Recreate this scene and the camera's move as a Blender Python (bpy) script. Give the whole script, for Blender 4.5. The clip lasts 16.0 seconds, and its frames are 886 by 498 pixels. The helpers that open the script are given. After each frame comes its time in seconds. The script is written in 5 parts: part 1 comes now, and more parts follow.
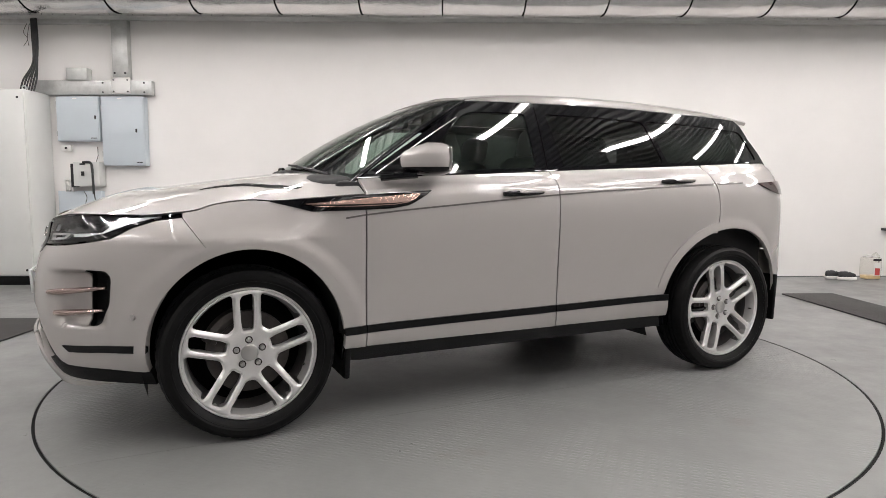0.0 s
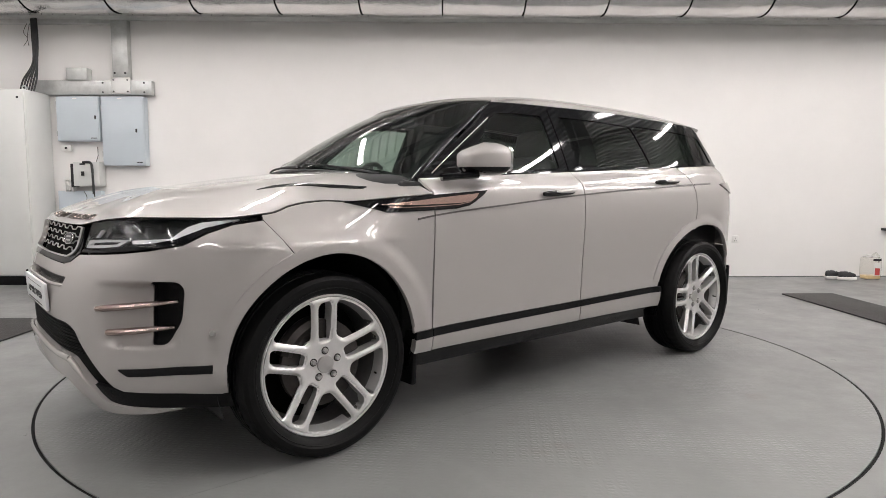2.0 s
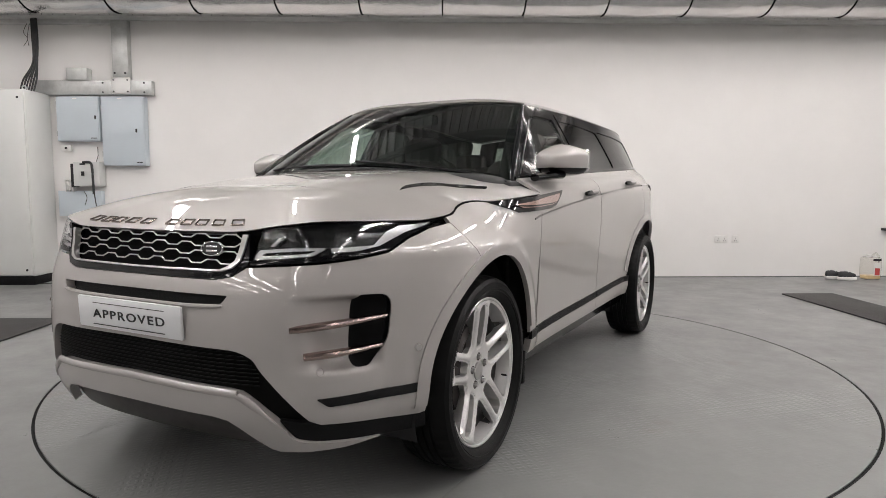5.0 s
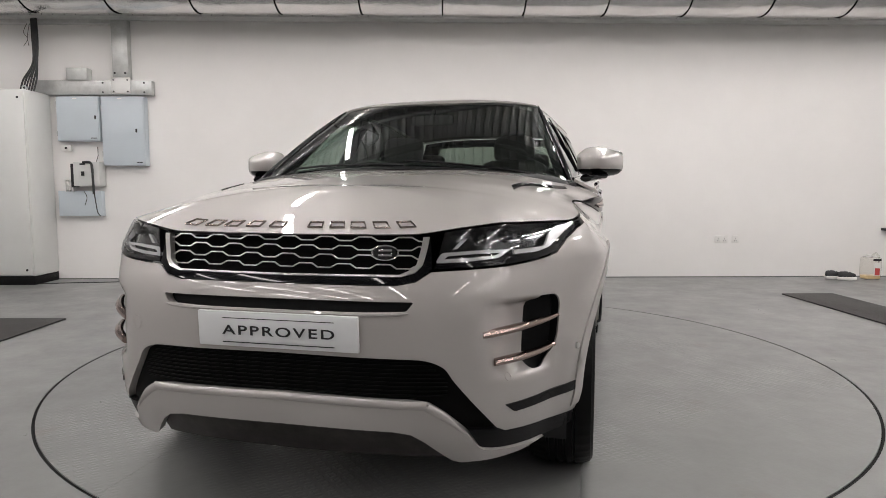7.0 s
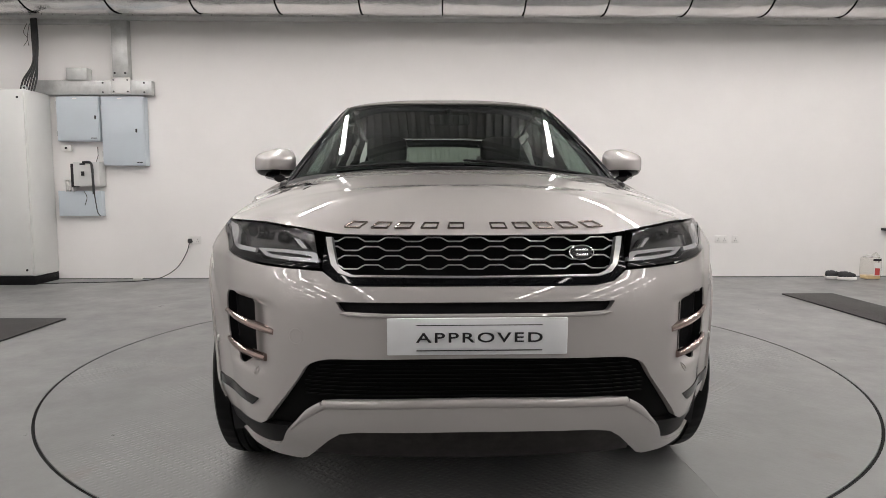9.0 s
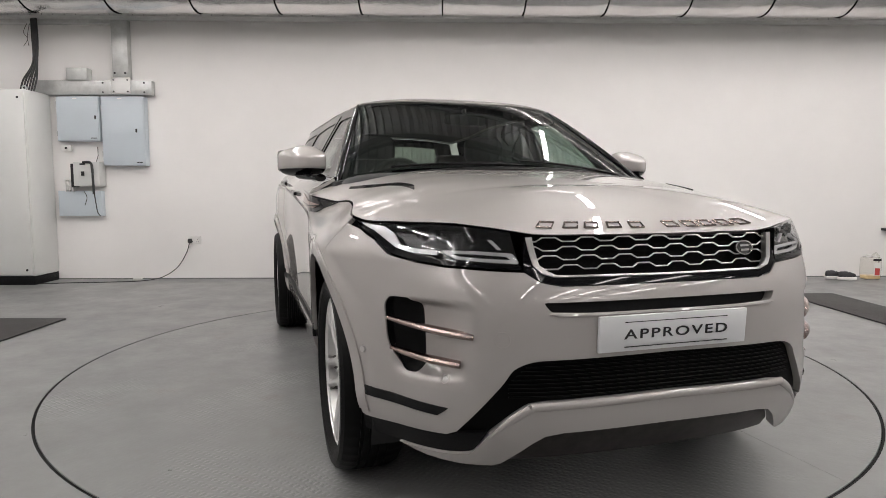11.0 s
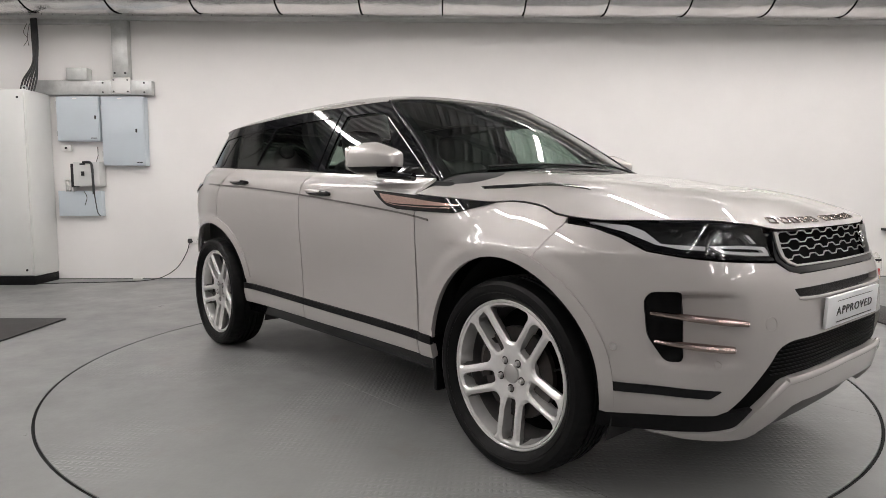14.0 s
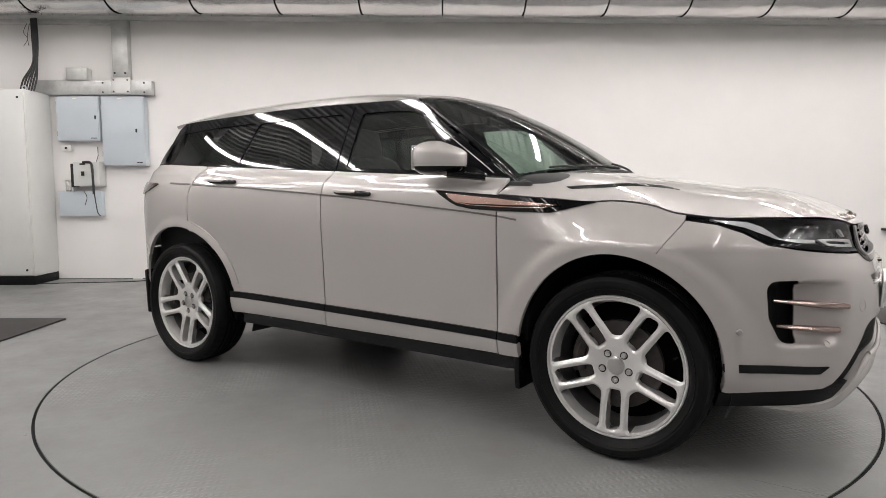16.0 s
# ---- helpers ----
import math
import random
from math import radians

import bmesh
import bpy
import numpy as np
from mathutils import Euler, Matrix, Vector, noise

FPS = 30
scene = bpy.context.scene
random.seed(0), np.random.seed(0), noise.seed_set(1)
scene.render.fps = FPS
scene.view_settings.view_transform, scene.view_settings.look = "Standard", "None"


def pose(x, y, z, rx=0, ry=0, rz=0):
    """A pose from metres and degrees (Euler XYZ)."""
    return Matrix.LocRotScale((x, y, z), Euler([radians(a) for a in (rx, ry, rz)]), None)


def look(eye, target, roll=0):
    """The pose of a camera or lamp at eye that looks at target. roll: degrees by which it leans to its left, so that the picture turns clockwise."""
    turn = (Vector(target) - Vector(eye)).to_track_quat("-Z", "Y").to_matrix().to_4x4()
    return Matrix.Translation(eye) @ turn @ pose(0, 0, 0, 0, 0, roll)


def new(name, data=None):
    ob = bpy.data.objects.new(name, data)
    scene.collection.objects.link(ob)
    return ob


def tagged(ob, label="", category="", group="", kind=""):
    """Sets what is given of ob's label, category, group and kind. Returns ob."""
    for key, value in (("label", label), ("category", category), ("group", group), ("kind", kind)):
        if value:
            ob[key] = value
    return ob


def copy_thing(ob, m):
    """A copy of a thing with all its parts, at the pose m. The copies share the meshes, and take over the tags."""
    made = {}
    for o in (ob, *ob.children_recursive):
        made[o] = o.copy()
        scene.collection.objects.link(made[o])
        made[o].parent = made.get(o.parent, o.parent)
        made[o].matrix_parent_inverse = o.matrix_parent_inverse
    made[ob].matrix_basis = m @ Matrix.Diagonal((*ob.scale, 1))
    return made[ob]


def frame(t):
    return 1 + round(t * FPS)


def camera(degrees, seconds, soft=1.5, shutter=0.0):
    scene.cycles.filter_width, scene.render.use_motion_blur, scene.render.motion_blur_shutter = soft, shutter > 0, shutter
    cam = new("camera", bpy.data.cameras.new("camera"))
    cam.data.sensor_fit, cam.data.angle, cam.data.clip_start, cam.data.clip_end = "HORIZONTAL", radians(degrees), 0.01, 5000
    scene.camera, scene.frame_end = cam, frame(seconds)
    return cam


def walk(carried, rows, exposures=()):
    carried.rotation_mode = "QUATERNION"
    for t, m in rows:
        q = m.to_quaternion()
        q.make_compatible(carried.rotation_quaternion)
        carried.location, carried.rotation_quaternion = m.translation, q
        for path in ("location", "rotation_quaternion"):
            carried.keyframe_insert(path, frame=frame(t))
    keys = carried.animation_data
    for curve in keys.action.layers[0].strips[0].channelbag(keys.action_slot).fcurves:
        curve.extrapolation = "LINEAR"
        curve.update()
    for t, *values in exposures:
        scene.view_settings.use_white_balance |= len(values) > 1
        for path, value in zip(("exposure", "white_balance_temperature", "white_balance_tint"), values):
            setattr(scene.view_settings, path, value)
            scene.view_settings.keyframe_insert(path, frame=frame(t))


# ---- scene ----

cam = camera(69.32, 16.0, soft=0.3)
VIEW = look((0, 0, 1.0583), (0, 10, 1.0583 - 10 * math.tan(radians(5.233))))
walk(cam, [(0, VIEW), (16, VIEW)], [(0, .03), (3.6, -.05), (6.4, -.24), (9, -.18), (12.4, -.18), (14, -.11), (15, -.04), (16, -.02)])

# ---- light ----
world = bpy.data.worlds.new("world")
scene.world = world
world.use_nodes = True
world.node_tree.nodes["Background"].inputs[0].default_value = (.75, .78, .8, 1)
world.node_tree.nodes["Background"].inputs[1].default_value = .02
scene.view_settings.exposure = 0.0
TUBE_POWER = 70.0

# Turntable: its middle, its radius, and where the middle lies under the car (from the front axle).
HUB, DISC_R, UNDER = Vector((.0673, 3.9924, 0)), 2.2476, Vector((-1.362, .0483, 0))


def heading(t):
    return 205.0 + 7.2043 * t + .034539 * t * t - .0008419 * t ** 3


# ---- materials ----
def material(name, color, rough=.5, metal=0.0, coat=0.0, spec=.5, vary=0.0, scale=8.0, bump=0.0, bump_scale=200.0, coat_rough=.03, rough_vary=0.0, stretch=(1, 1, 1)):
    m = bpy.data.materials.new(name)
    m.use_nodes = True
    nt = m.node_tree
    b = nt.nodes["Principled BSDF"]
    b.inputs["Base Color"].default_value = (*color, 1)
    b.inputs["Roughness"].default_value = rough
    b.inputs["Metallic"].default_value = metal
    b.inputs["Coat Weight"].default_value = coat
    b.inputs["Coat Roughness"].default_value = coat_rough
    b.inputs["Specular IOR Level"].default_value = spec
    if vary or bump or rough_vary:
        tc = nt.nodes.new("ShaderNodeTexCoord")
        mp = nt.nodes.new("ShaderNodeMapping")
        mp.inputs["Scale"].default_value = stretch
        nt.links.new(tc.outputs["Object"], mp.inputs[0])
    if vary or rough_vary:
        n = nt.nodes.new("ShaderNodeTexNoise")
        n.inputs["Scale"].default_value, n.inputs["Detail"].default_value, n.inputs["Roughness"].default_value = scale, 6, .65
        nt.links.new(mp.outputs[0], n.inputs["Vector"])
    if vary:
        r = nt.nodes.new("ShaderNodeMapRange")
        r.inputs[1].default_value, r.inputs[2].default_value = .3, .7
        r.inputs[3].default_value, r.inputs[4].default_value = 1 - vary, 1 + vary
        mix = nt.nodes.new("ShaderNodeVectorMath")
        mix.operation = "SCALE"
        mix.inputs[0].default_value = color
        nt.links.new(n.outputs[0], r.inputs[0])
        nt.links.new(r.outputs[0], mix.inputs["Scale"])
        nt.links.new(mix.outputs[0], b.inputs["Base Color"])
    if rough_vary:
        r = nt.nodes.new("ShaderNodeMapRange")
        r.inputs[1].default_value, r.inputs[2].default_value = .3, .7
        r.inputs[3].default_value, r.inputs[4].default_value = rough - rough_vary, rough + rough_vary
        nt.links.new(n.outputs[0], r.inputs[0])
        nt.links.new(r.outputs[0], b.inputs["Roughness"])
    if bump:
        n2 = nt.nodes.new("ShaderNodeTexNoise")
        n2.inputs["Scale"].default_value, n2.inputs["Detail"].default_value = bump_scale, 3
        bp = nt.nodes.new("ShaderNodeBump")
        bp.inputs["Strength"].default_value, bp.inputs["Distance"].default_value = bump, .01
        nt.links.new(mp.outputs[0], n2.inputs["Vector"])
        nt.links.new(n2.outputs[0], bp.inputs["Height"])
        nt.links.new(bp.outputs[0], b.inputs["Normal"])
    return m


def glass(name, tint, ior=1.5, rough=0.0):
    """A thin pane: tinted clear, with the gloss of its surface."""
    m = bpy.data.materials.new(name)
    m.use_nodes = True
    nt = m.node_tree
    nt.nodes.remove(nt.nodes["Principled BSDF"])
    clear, gloss, mix, lw, pw, ma = (nt.nodes.new(k) for k in ("ShaderNodeBsdfTransparent", "ShaderNodeBsdfGlossy", "ShaderNodeMixShader", "ShaderNodeLayerWeight", "ShaderNodeMath", "ShaderNodeMath"))
    clear.inputs[0].default_value = (*tint, 1)
    gloss.inputs["Roughness"].default_value = rough
    lw.inputs[0].default_value = .5
    pw.operation, ma.operation = "POWER", "MULTIPLY_ADD"
    pw.inputs[1].default_value = 5
    f0 = ((ior - 1) / (ior + 1)) ** 2 * 2.0
    ma.inputs[1].default_value, ma.inputs[2].default_value = 1 - f0, f0
    nt.links.new(lw.outputs["Facing"], pw.inputs[0])
    nt.links.new(pw.outputs[0], ma.inputs[0])
    nt.links.new(ma.outputs[0], mix.inputs[0])
    nt.links.new(clear.outputs[0], mix.inputs[1])
    nt.links.new(gloss.outputs[0], mix.inputs[2])
    nt.links.new(mix.outputs[0], nt.nodes["Material Output"].inputs[0])
    return m


def glow(name, color, strength):
    m = bpy.data.materials.new(name)
    m.use_nodes = True
    b = m.node_tree.nodes["Principled BSDF"]
    b.inputs["Base Color"].default_value = (.8, .8, .8, 1)
    b.inputs["Emission Color"].default_value = (*color, 1)
    b.inputs["Emission Strength"].default_value = strength
    return m


PAINT = material("silver_paint", (.41, .389, .373), .47, .22, 1.0, .4, .03, 900, coat_rough=.0)
PAINT.node_tree.nodes["Principled BSDF"].inputs["Coat IOR"].default_value = 1.7
GLOSS_BLACK = material("gloss_black", (.004, .004, .005), .05, 0, 0, .32)
BLACK_PLASTIC = material("black_plastic", (.006, .006, .0065), .45, 0, 0, .15, .15, 40, .15, 500)
RUBBER = material("tyre_rubber", (.0045, .0045, .0047), .5, 0, 0, .15, .25, 12, .1, 300)
ALLOY = material("silver_alloy", (.76, .75, .74), .30, .62, .4, vary=.04, scale=30, coat_rough=.1)
DARK_METAL = material("dark_metal", (.045, .04, .038), .45, .6, vary=.3, scale=20)
BARREL = material("wheel_barrel", (.22, .215, .21), .4, .6, vary=.1, scale=20)
CHROME = material("chrome", (.75, .74, .73), .10, 1.0)
SATIN = material("satin_silver", (.55, .54, .53), .28, .9)
COPPER = material("rose_copper", (.50, .34, .29), .25, .85, .6)
BLADE = material("rose_chrome", (.40, .31, .285), .18, 1.0)
SMOKE_CHROME = material("smoked_chrome", (.22, .19, .175), .2, 1.0)
LINING = material("cabin_lining", (.012, .012, .013), .7, vary=.2, scale=25)
SEAT = material("cabin_leather", (.05, .048, .046), .5, vary=.15, scale=30, bump=.2, bump_scale=150)
WINDSCREEN = glass("windscreen_glass", (.44, .52, .47), 1.65)
SIDE_GLASS = glass("side_glass", (.52, .63, .57), 1.5)
PRIVACY = glass("privacy_glass", (.035, .042, .039), 1.42)
REAR_GLASS = glass("rear_glass", (.40, .45, .41), 1.5)
LENS = glass("lamp_lens", (.96, .965, .97), 1.38)
LAMP_GREY = material("lamp_reflector", (.60, .60, .605), .22, .3, .6)
LAMP_DARK = material("lamp_housing", (.012, .012, .013), .2, .2, .8)
TAIL_RED = material("tail_lamp_red", (.030, .006, .007), .10, 0, .6)
# Dark grey that stands in for the shade in the flank's crease.
CREASE_SHADE = material("crease_shade", (.11, .102, .098), .35, .3)
PLATE_WHITE = material("plate_white", (.74, .75, .76), .35, vary=.02)
INK = material("black_ink", (.012, .012, .014), .4)
WALL = material("white_wall", (.80, .785, .77), .6, vary=.025, scale=1.3, bump=.05, bump_scale=60, spec=.3)
CABINET = material("grey_steel_paint", (.62, .625, .61), .42, vary=.03, scale=3)
BLUE_BOX = material("pale_blue_steel", (.52, .575, .62), .38, vary=.02, scale=4)
GALV = material("galvanised_steel", (.52, .53, .52), .38, .6, vary=.12, scale=14)
FOIL = material("crinkled_foil", (.72, .71, .70), .22, .95, vary=.08, scale=5, bump=.35, bump_scale=9, stretch=(1, 1, 1))
MAT_RUBBER = material("rubber_mat", (.028, .026, .025), .6, vary=.3, scale=9, bump=.3, bump_scale=120)
DEEP_BLACK = material("deep_black_plastic", (.003, .003, .003), .5, spec=.08)
CABLE = material("black_cable", (.015, .015, .016), .45)
WHITE_PLASTIC = material("white_plastic", (.75, .74, .72), .4)
DECK = material("ceiling_deck", (.38, .39, .385), .45, .3, vary=.1, scale=2)
BEAM = material("ceiling_beam", (.16, .17, .17), .5, vary=.1, scale=3)
TUBE = glow("fluorescent_tube", (1, .945, .925), TUBE_POWER)
# Weaker tube for unseen camera-side lamps, so the car's front stays darker.
TUBE_FAR = glow("fluorescent_tube_far", (1, .945, .925), TUBE_POWER * .38)
# Walls out of view; their grey sets how much light bounces on the car.
BOUNCE_WALL = material("bounce_wall", (.36, .355, .35), .7, vary=.1, scale=1.5)
SHOE_DARK = material("dark_knit", (.035, .035, .038), .8, vary=.2, scale=60)
SHOE_SOLE = material("white_foam", (.75, .74, .72), .6)
JUG = glass("cloudy_plastic", (.975, .97, .955), 1.25, .3)
JUG_RED = material("red_label", (.55, .08, .07), .5)
AMBER = material("amber_liquid", (.60, .46, .26), .3)
GAP_FILL = material("black_gap_fill", (.006, .006, .006), .7, spec=.1)
PIT = material("pit_black", (.004, .004, .004), .9, spec=.05)


def floor_material(name, tread):
    """Grey floor paint with scuffs and faint stains; the turntable's plate adds raised treads."""
    m = material(name, (.20, .203, .20), .36, 0, 0, .5)
    nt = m.node_tree
    b = nt.nodes["Principled BSDF"]
    add, link = nt.nodes.new, nt.links.new
    tc = add("ShaderNodeTexCoord")

    def noise_at(scale, detail=5, rough=.6, stretch=(1, 1, 1)):
        mp, n = add("ShaderNodeMapping"), add("ShaderNodeTexNoise")
        mp.inputs["Scale"].default_value = stretch
        n.inputs["Scale"].default_value, n.inputs["Detail"].default_value, n.inputs["Roughness"].default_value = scale, detail, rough
        link(tc.outputs["Object"], mp.inputs[0])
        link(mp.outputs[0], n.inputs["Vector"])
        return n.outputs[0]

    def ramp(src, a, bb, lo, hi):
        r = add("ShaderNodeMapRange")
        for i, v in enumerate((a, bb, lo, hi)):
            r.inputs[i + 1].default_value = v
        link(src, r.inputs[0])
        return r.outputs[0]

    def mul(p, q):
        n = add("ShaderNodeMath")
        n.operation = "MULTIPLY"
        link(p, n.inputs[0])
        link(q, n.inputs[1])
        return n.outputs[0]
    shade = mul(ramp(noise_at(.9), .3, .7, .90, 1.10), ramp(noise_at(14, 8, .7), .3, .75, .96, 1.04))
    shade = mul(shade, ramp(noise_at(5, 4, .6, (1, .12, 1)), .58, .72, 1, 1.06))
    hue = add("ShaderNodeMix")
    hue.data_type = "RGBA"
    hue.inputs[6].default_value, hue.inputs[7].default_value = (.20, .203, .20, 1), (.17, .14, .12, 1)
    link(ramp(noise_at(2.3, 4), .60, .80, 0, .7 if tread else .3), hue.inputs[0])
    sc = add("ShaderNodeVectorMath")
    sc.operation = "SCALE"
    link(hue.outputs[2], sc.inputs[0])
    link(shade, sc.inputs["Scale"])
    link(sc.outputs[0], b.inputs["Base Color"])
    link(ramp(noise_at(3, 6, .7), .3, .7, .27, .46), b.inputs["Roughness"])
    bp = add("ShaderNodeBump")
    bp.inputs["Distance"].default_value = .0025
    if tread:
        tiles = []
        for turn, dx in ((45, 0), (-45, .5)):
            mp = add("ShaderNodeMapping")
            mp.inputs["Rotation"].default_value = (0, 0, radians(turn))
            mp.inputs["Scale"].default_value = (40, 40, 40)
            v = add("ShaderNodeTexVoronoi")
            v.inputs["Randomness"].default_value, v.inputs["Scale"].default_value = 0, 1
            st = add("ShaderNodeMapping")
            st.inputs["Scale"].default_value = (.5, 1.0, 1)
            st.inputs["Location"].default_value = (dx, dx, 0)
            link(tc.outputs["Object"], mp.inputs[0])
            link(mp.outputs[0], st.inputs[0])
            link(st.outputs[0], v.inputs["Vector"])
            tiles.append(ramp(v.outputs["Distance"], .16, .34, 1, 0))
        top = add("ShaderNodeMath")
        top.operation = "MAXIMUM"
        link(tiles[0], top.inputs[0])
        link(tiles[1], top.inputs[1])
        worn = mul(top.outputs[0], ramp(noise_at(.9, 3), .46, .66, .06, 1))
        link(worn, bp.inputs["Height"])
        bp.inputs["Strength"].default_value = .6
    else:
        link(noise_at(90, 4), bp.inputs["Height"])
        bp.inputs["Strength"].default_value = .12
    link(bp.outputs[0], b.inputs["Normal"])
    return m


FLOOR, PLATE = floor_material("grey_floor_paint", False), floor_material("grey_tread_plate", True)


# ---- mesh tools ----
def part(name, bm, mat, parent=None, label="", smooth=True, angle=35):
    """Links a bmesh as one mesh object, under a thing or a part."""
    me = bpy.data.meshes.new(name)
    bm.normal_update()
    bm.to_mesh(me)
    bm.free()
    if smooth:
        me.shade_smooth()
        me.set_sharp_from_angle(angle=radians(angle))
    for m in mat if isinstance(mat, (list, tuple)) else [mat]:
        me.materials.append(m)
    if smooth and "skin" in me.attributes:
        skin = np.empty(len(me.vertices) * 3)
        me.attributes["skin"].data.foreach_get("vector", skin)
        skin = skin.reshape(-1, 3)
        loops = []
        for f in me.polygons:
            on = all(np.abs(skin[v]).sum() > .1 for v in f.vertices)
            loops += [tuple(skin[v]) if on else tuple(f.normal) for v in f.vertices]
        me.normals_split_custom_set(loops)
    ob = new(name, me)
    if parent is not None:
        ob.parent = parent
    return tagged(ob, label)


def thing(name, label, category, at=(0, 0, 0), group="", kind=""):
    e = new(name)
    e.empty_display_size = .1
    e.location = at
    return tagged(e, label, category, group, kind)


def box(bm, lo, hi, bevel=.004, m=None):
    """Adds a box with rounded edges between two corners."""
    lo, hi = Vector(lo), Vector(hi)
    made = bmesh.ops.create_cube(bm, size=1, matrix=(m or Matrix()) @ Matrix.Translation((lo + hi) / 2) @ Matrix.Diagonal((*(hi - lo), 1)))
    if bevel:
        edges = {e for v in made["verts"] for e in v.link_edges}
        bmesh.ops.bevel(bm, geom=list(edges), offset=bevel, segments=2, affect="EDGES", profile=.5)
    return bm


def boxed(lo, hi, bevel=.004, m=None):
    return box(bmesh.new(), lo, hi, bevel, m)


def tube(bm, path, radius, sides=8, flat=1.0, up=(0, 0, 1), caps=True):
    """Adds a rod along a path; radius is one number or one a point, flat its height against its width."""
    path = [Vector(p) for p in path]
    rings = []
    for i, p in enumerate(path):
        d = (path[min(i + 1, len(path) - 1)] - path[max(i - 1, 0)]).normalized()
        a = d.cross(Vector(up))
        a = a.normalized() if a.length > 1e-4 else d.cross(Vector((1, 0, 0))).normalized()
        b = a.cross(d)
        r = radius[i] if isinstance(radius, (list, tuple)) else radius
        rings.append([bm.verts.new(p + r * (math.cos(k * math.tau / sides) * a + flat * math.sin(k * math.tau / sides) * b)) for k in range(sides)])
    for r0, r1 in zip(rings, rings[1:]):
        for k in range(sides):
            bm.faces.new((r0[k], r0[(k + 1) % sides], r1[(k + 1) % sides], r1[k]))
    if caps:
        bm.faces.new(rings[0][::-1])
        bm.faces.new(rings[-1])
    return bm


def spun(bm, profile, steps=64, m=None, closed=False):
    """Adds a body of revolution about y: profile of (radius, y)."""
    m = m or Matrix()
    rings = [[bm.verts.new(m @ Vector((r * math.cos(k * math.tau / steps), y, r * math.sin(k * math.tau / steps)))) for k in range(steps)] for r, y in profile]
    pairs = list(zip(rings, rings[1:])) + ([(rings[-1], rings[0])] if closed else [])
    for r0, r1 in pairs:
        for k in range(steps):
            bm.faces.new((r0[k], r0[(k + 1) % steps], r1[(k + 1) % steps], r1[k]))
    bmesh.ops.recalc_face_normals(bm, faces=bm.faces[:])
    return bm


def pebble(bm, at, half, e1=.5, e2=.5, m=None, nu=28, nv=18, shape=None):
    """Adds a superellipsoid: e near 1 is round, near 0 boxy. shape may move its unit points."""
    m = m or Matrix()
    f = lambda w, e: math.copysign(abs(w) ** e, w)
    rows = []
    for j in range(nv + 1):
        v = -math.pi / 2 + math.pi * j / nv
        row = []
        for i in range(nu):
            u = math.tau * i / nu
            p = Vector((f(math.cos(v), e1) * f(math.cos(u), e2), f(math.cos(v), e1) * f(math.sin(u), e2), f(math.sin(v), e1)))
            p = shape(p) if shape else p
            row.append(bm.verts.new(Vector(at) + m @ Vector((p.x * half[0], p.y * half[1], p.z * half[2]))))
        rows.append(row)
    for r0, r1 in zip(rows, rows[1:]):
        for i in range(nu):
            bm.faces.new((r0[i], r0[(i + 1) % nu], r1[(i + 1) % nu], r1[i]))
    bmesh.ops.remove_doubles(bm, verts=bm.verts[:], dist=1e-5)
    bmesh.ops.recalc_face_normals(bm, faces=bm.faces[:])
    return bm


def bend(pts, n=6):
    """A smooth open curve through the points."""
    p = np.array([pts[0], *pts, pts[-1]], float)
    out = []
    for i in range(1, len(p) - 2):
        for k in range(n):
            t = k / n
            out.append(tuple(.5 * (2 * p[i] + (p[i + 1] - p[i - 1]) * t + (2 * p[i - 1] - 5 * p[i] + 4 * p[i + 1] - p[i + 2]) * t * t
                             + (3 * p[i] - p[i - 1] - 3 * p[i + 1] + p[i + 2]) * t ** 3)))
    return out + [tuple(p[-2])]


def oval(cu, cv, ru, rv, a0, a1, n=24):
    """Points on an arc of an ellipse, in degrees."""
    return [(cu + ru * math.cos(radians(a0 + (a1 - a0) * k / n)), cv + rv * math.sin(radians(a0 + (a1 - a0) * k / n))) for k in range(n + 1)]


def rounded(pts, r=.02, n=4):
    """A closed outline with its corners rounded off."""
    out = []
    for i, p in enumerate(pts):
        p, a, b = Vector(p), Vector(pts[i - 1]), Vector(pts[(i + 1) % len(pts)])
        q, w = min(r, (a - p).length * .45), min(r, (b - p).length * .45)
        s, e = p + (a - p).normalized() * q, p + (b - p).normalized() * w
        out += [tuple((1 - t) ** 2 * s + 2 * t * (1 - t) * p + t * t * e) for t in (k / n for k in range(n + 1))]
    return out


def inside(poly, pts):
    """Which of the points lie in the polygon."""
    px, py = np.array(poly, float).T
    x, y = pts[:, 0][:, None], pts[:, 1][:, None]
    qx, qy = np.roll(px, -1), np.roll(py, -1)
    with np.errstate(all="ignore"):
        hit = ((py > y) != (qy > y)) & (x < (qx - px) * (y - py) / (qy - py) + px)
    return hit.sum(1) % 2 == 1


def near_edges(poly, pts):
    p = np.array(poly, float)
    q = np.roll(p, -1, 0)
    best = np.full(len(pts), 9.0)
    for a, b in zip(p, q):
        d = b - a
        t = np.clip(((pts - a) @ d) / (d @ d + 1e-12), 0, 1)
        best = np.minimum(best, np.hypot(*(pts - a - t[:, None] * d).T))
    return best


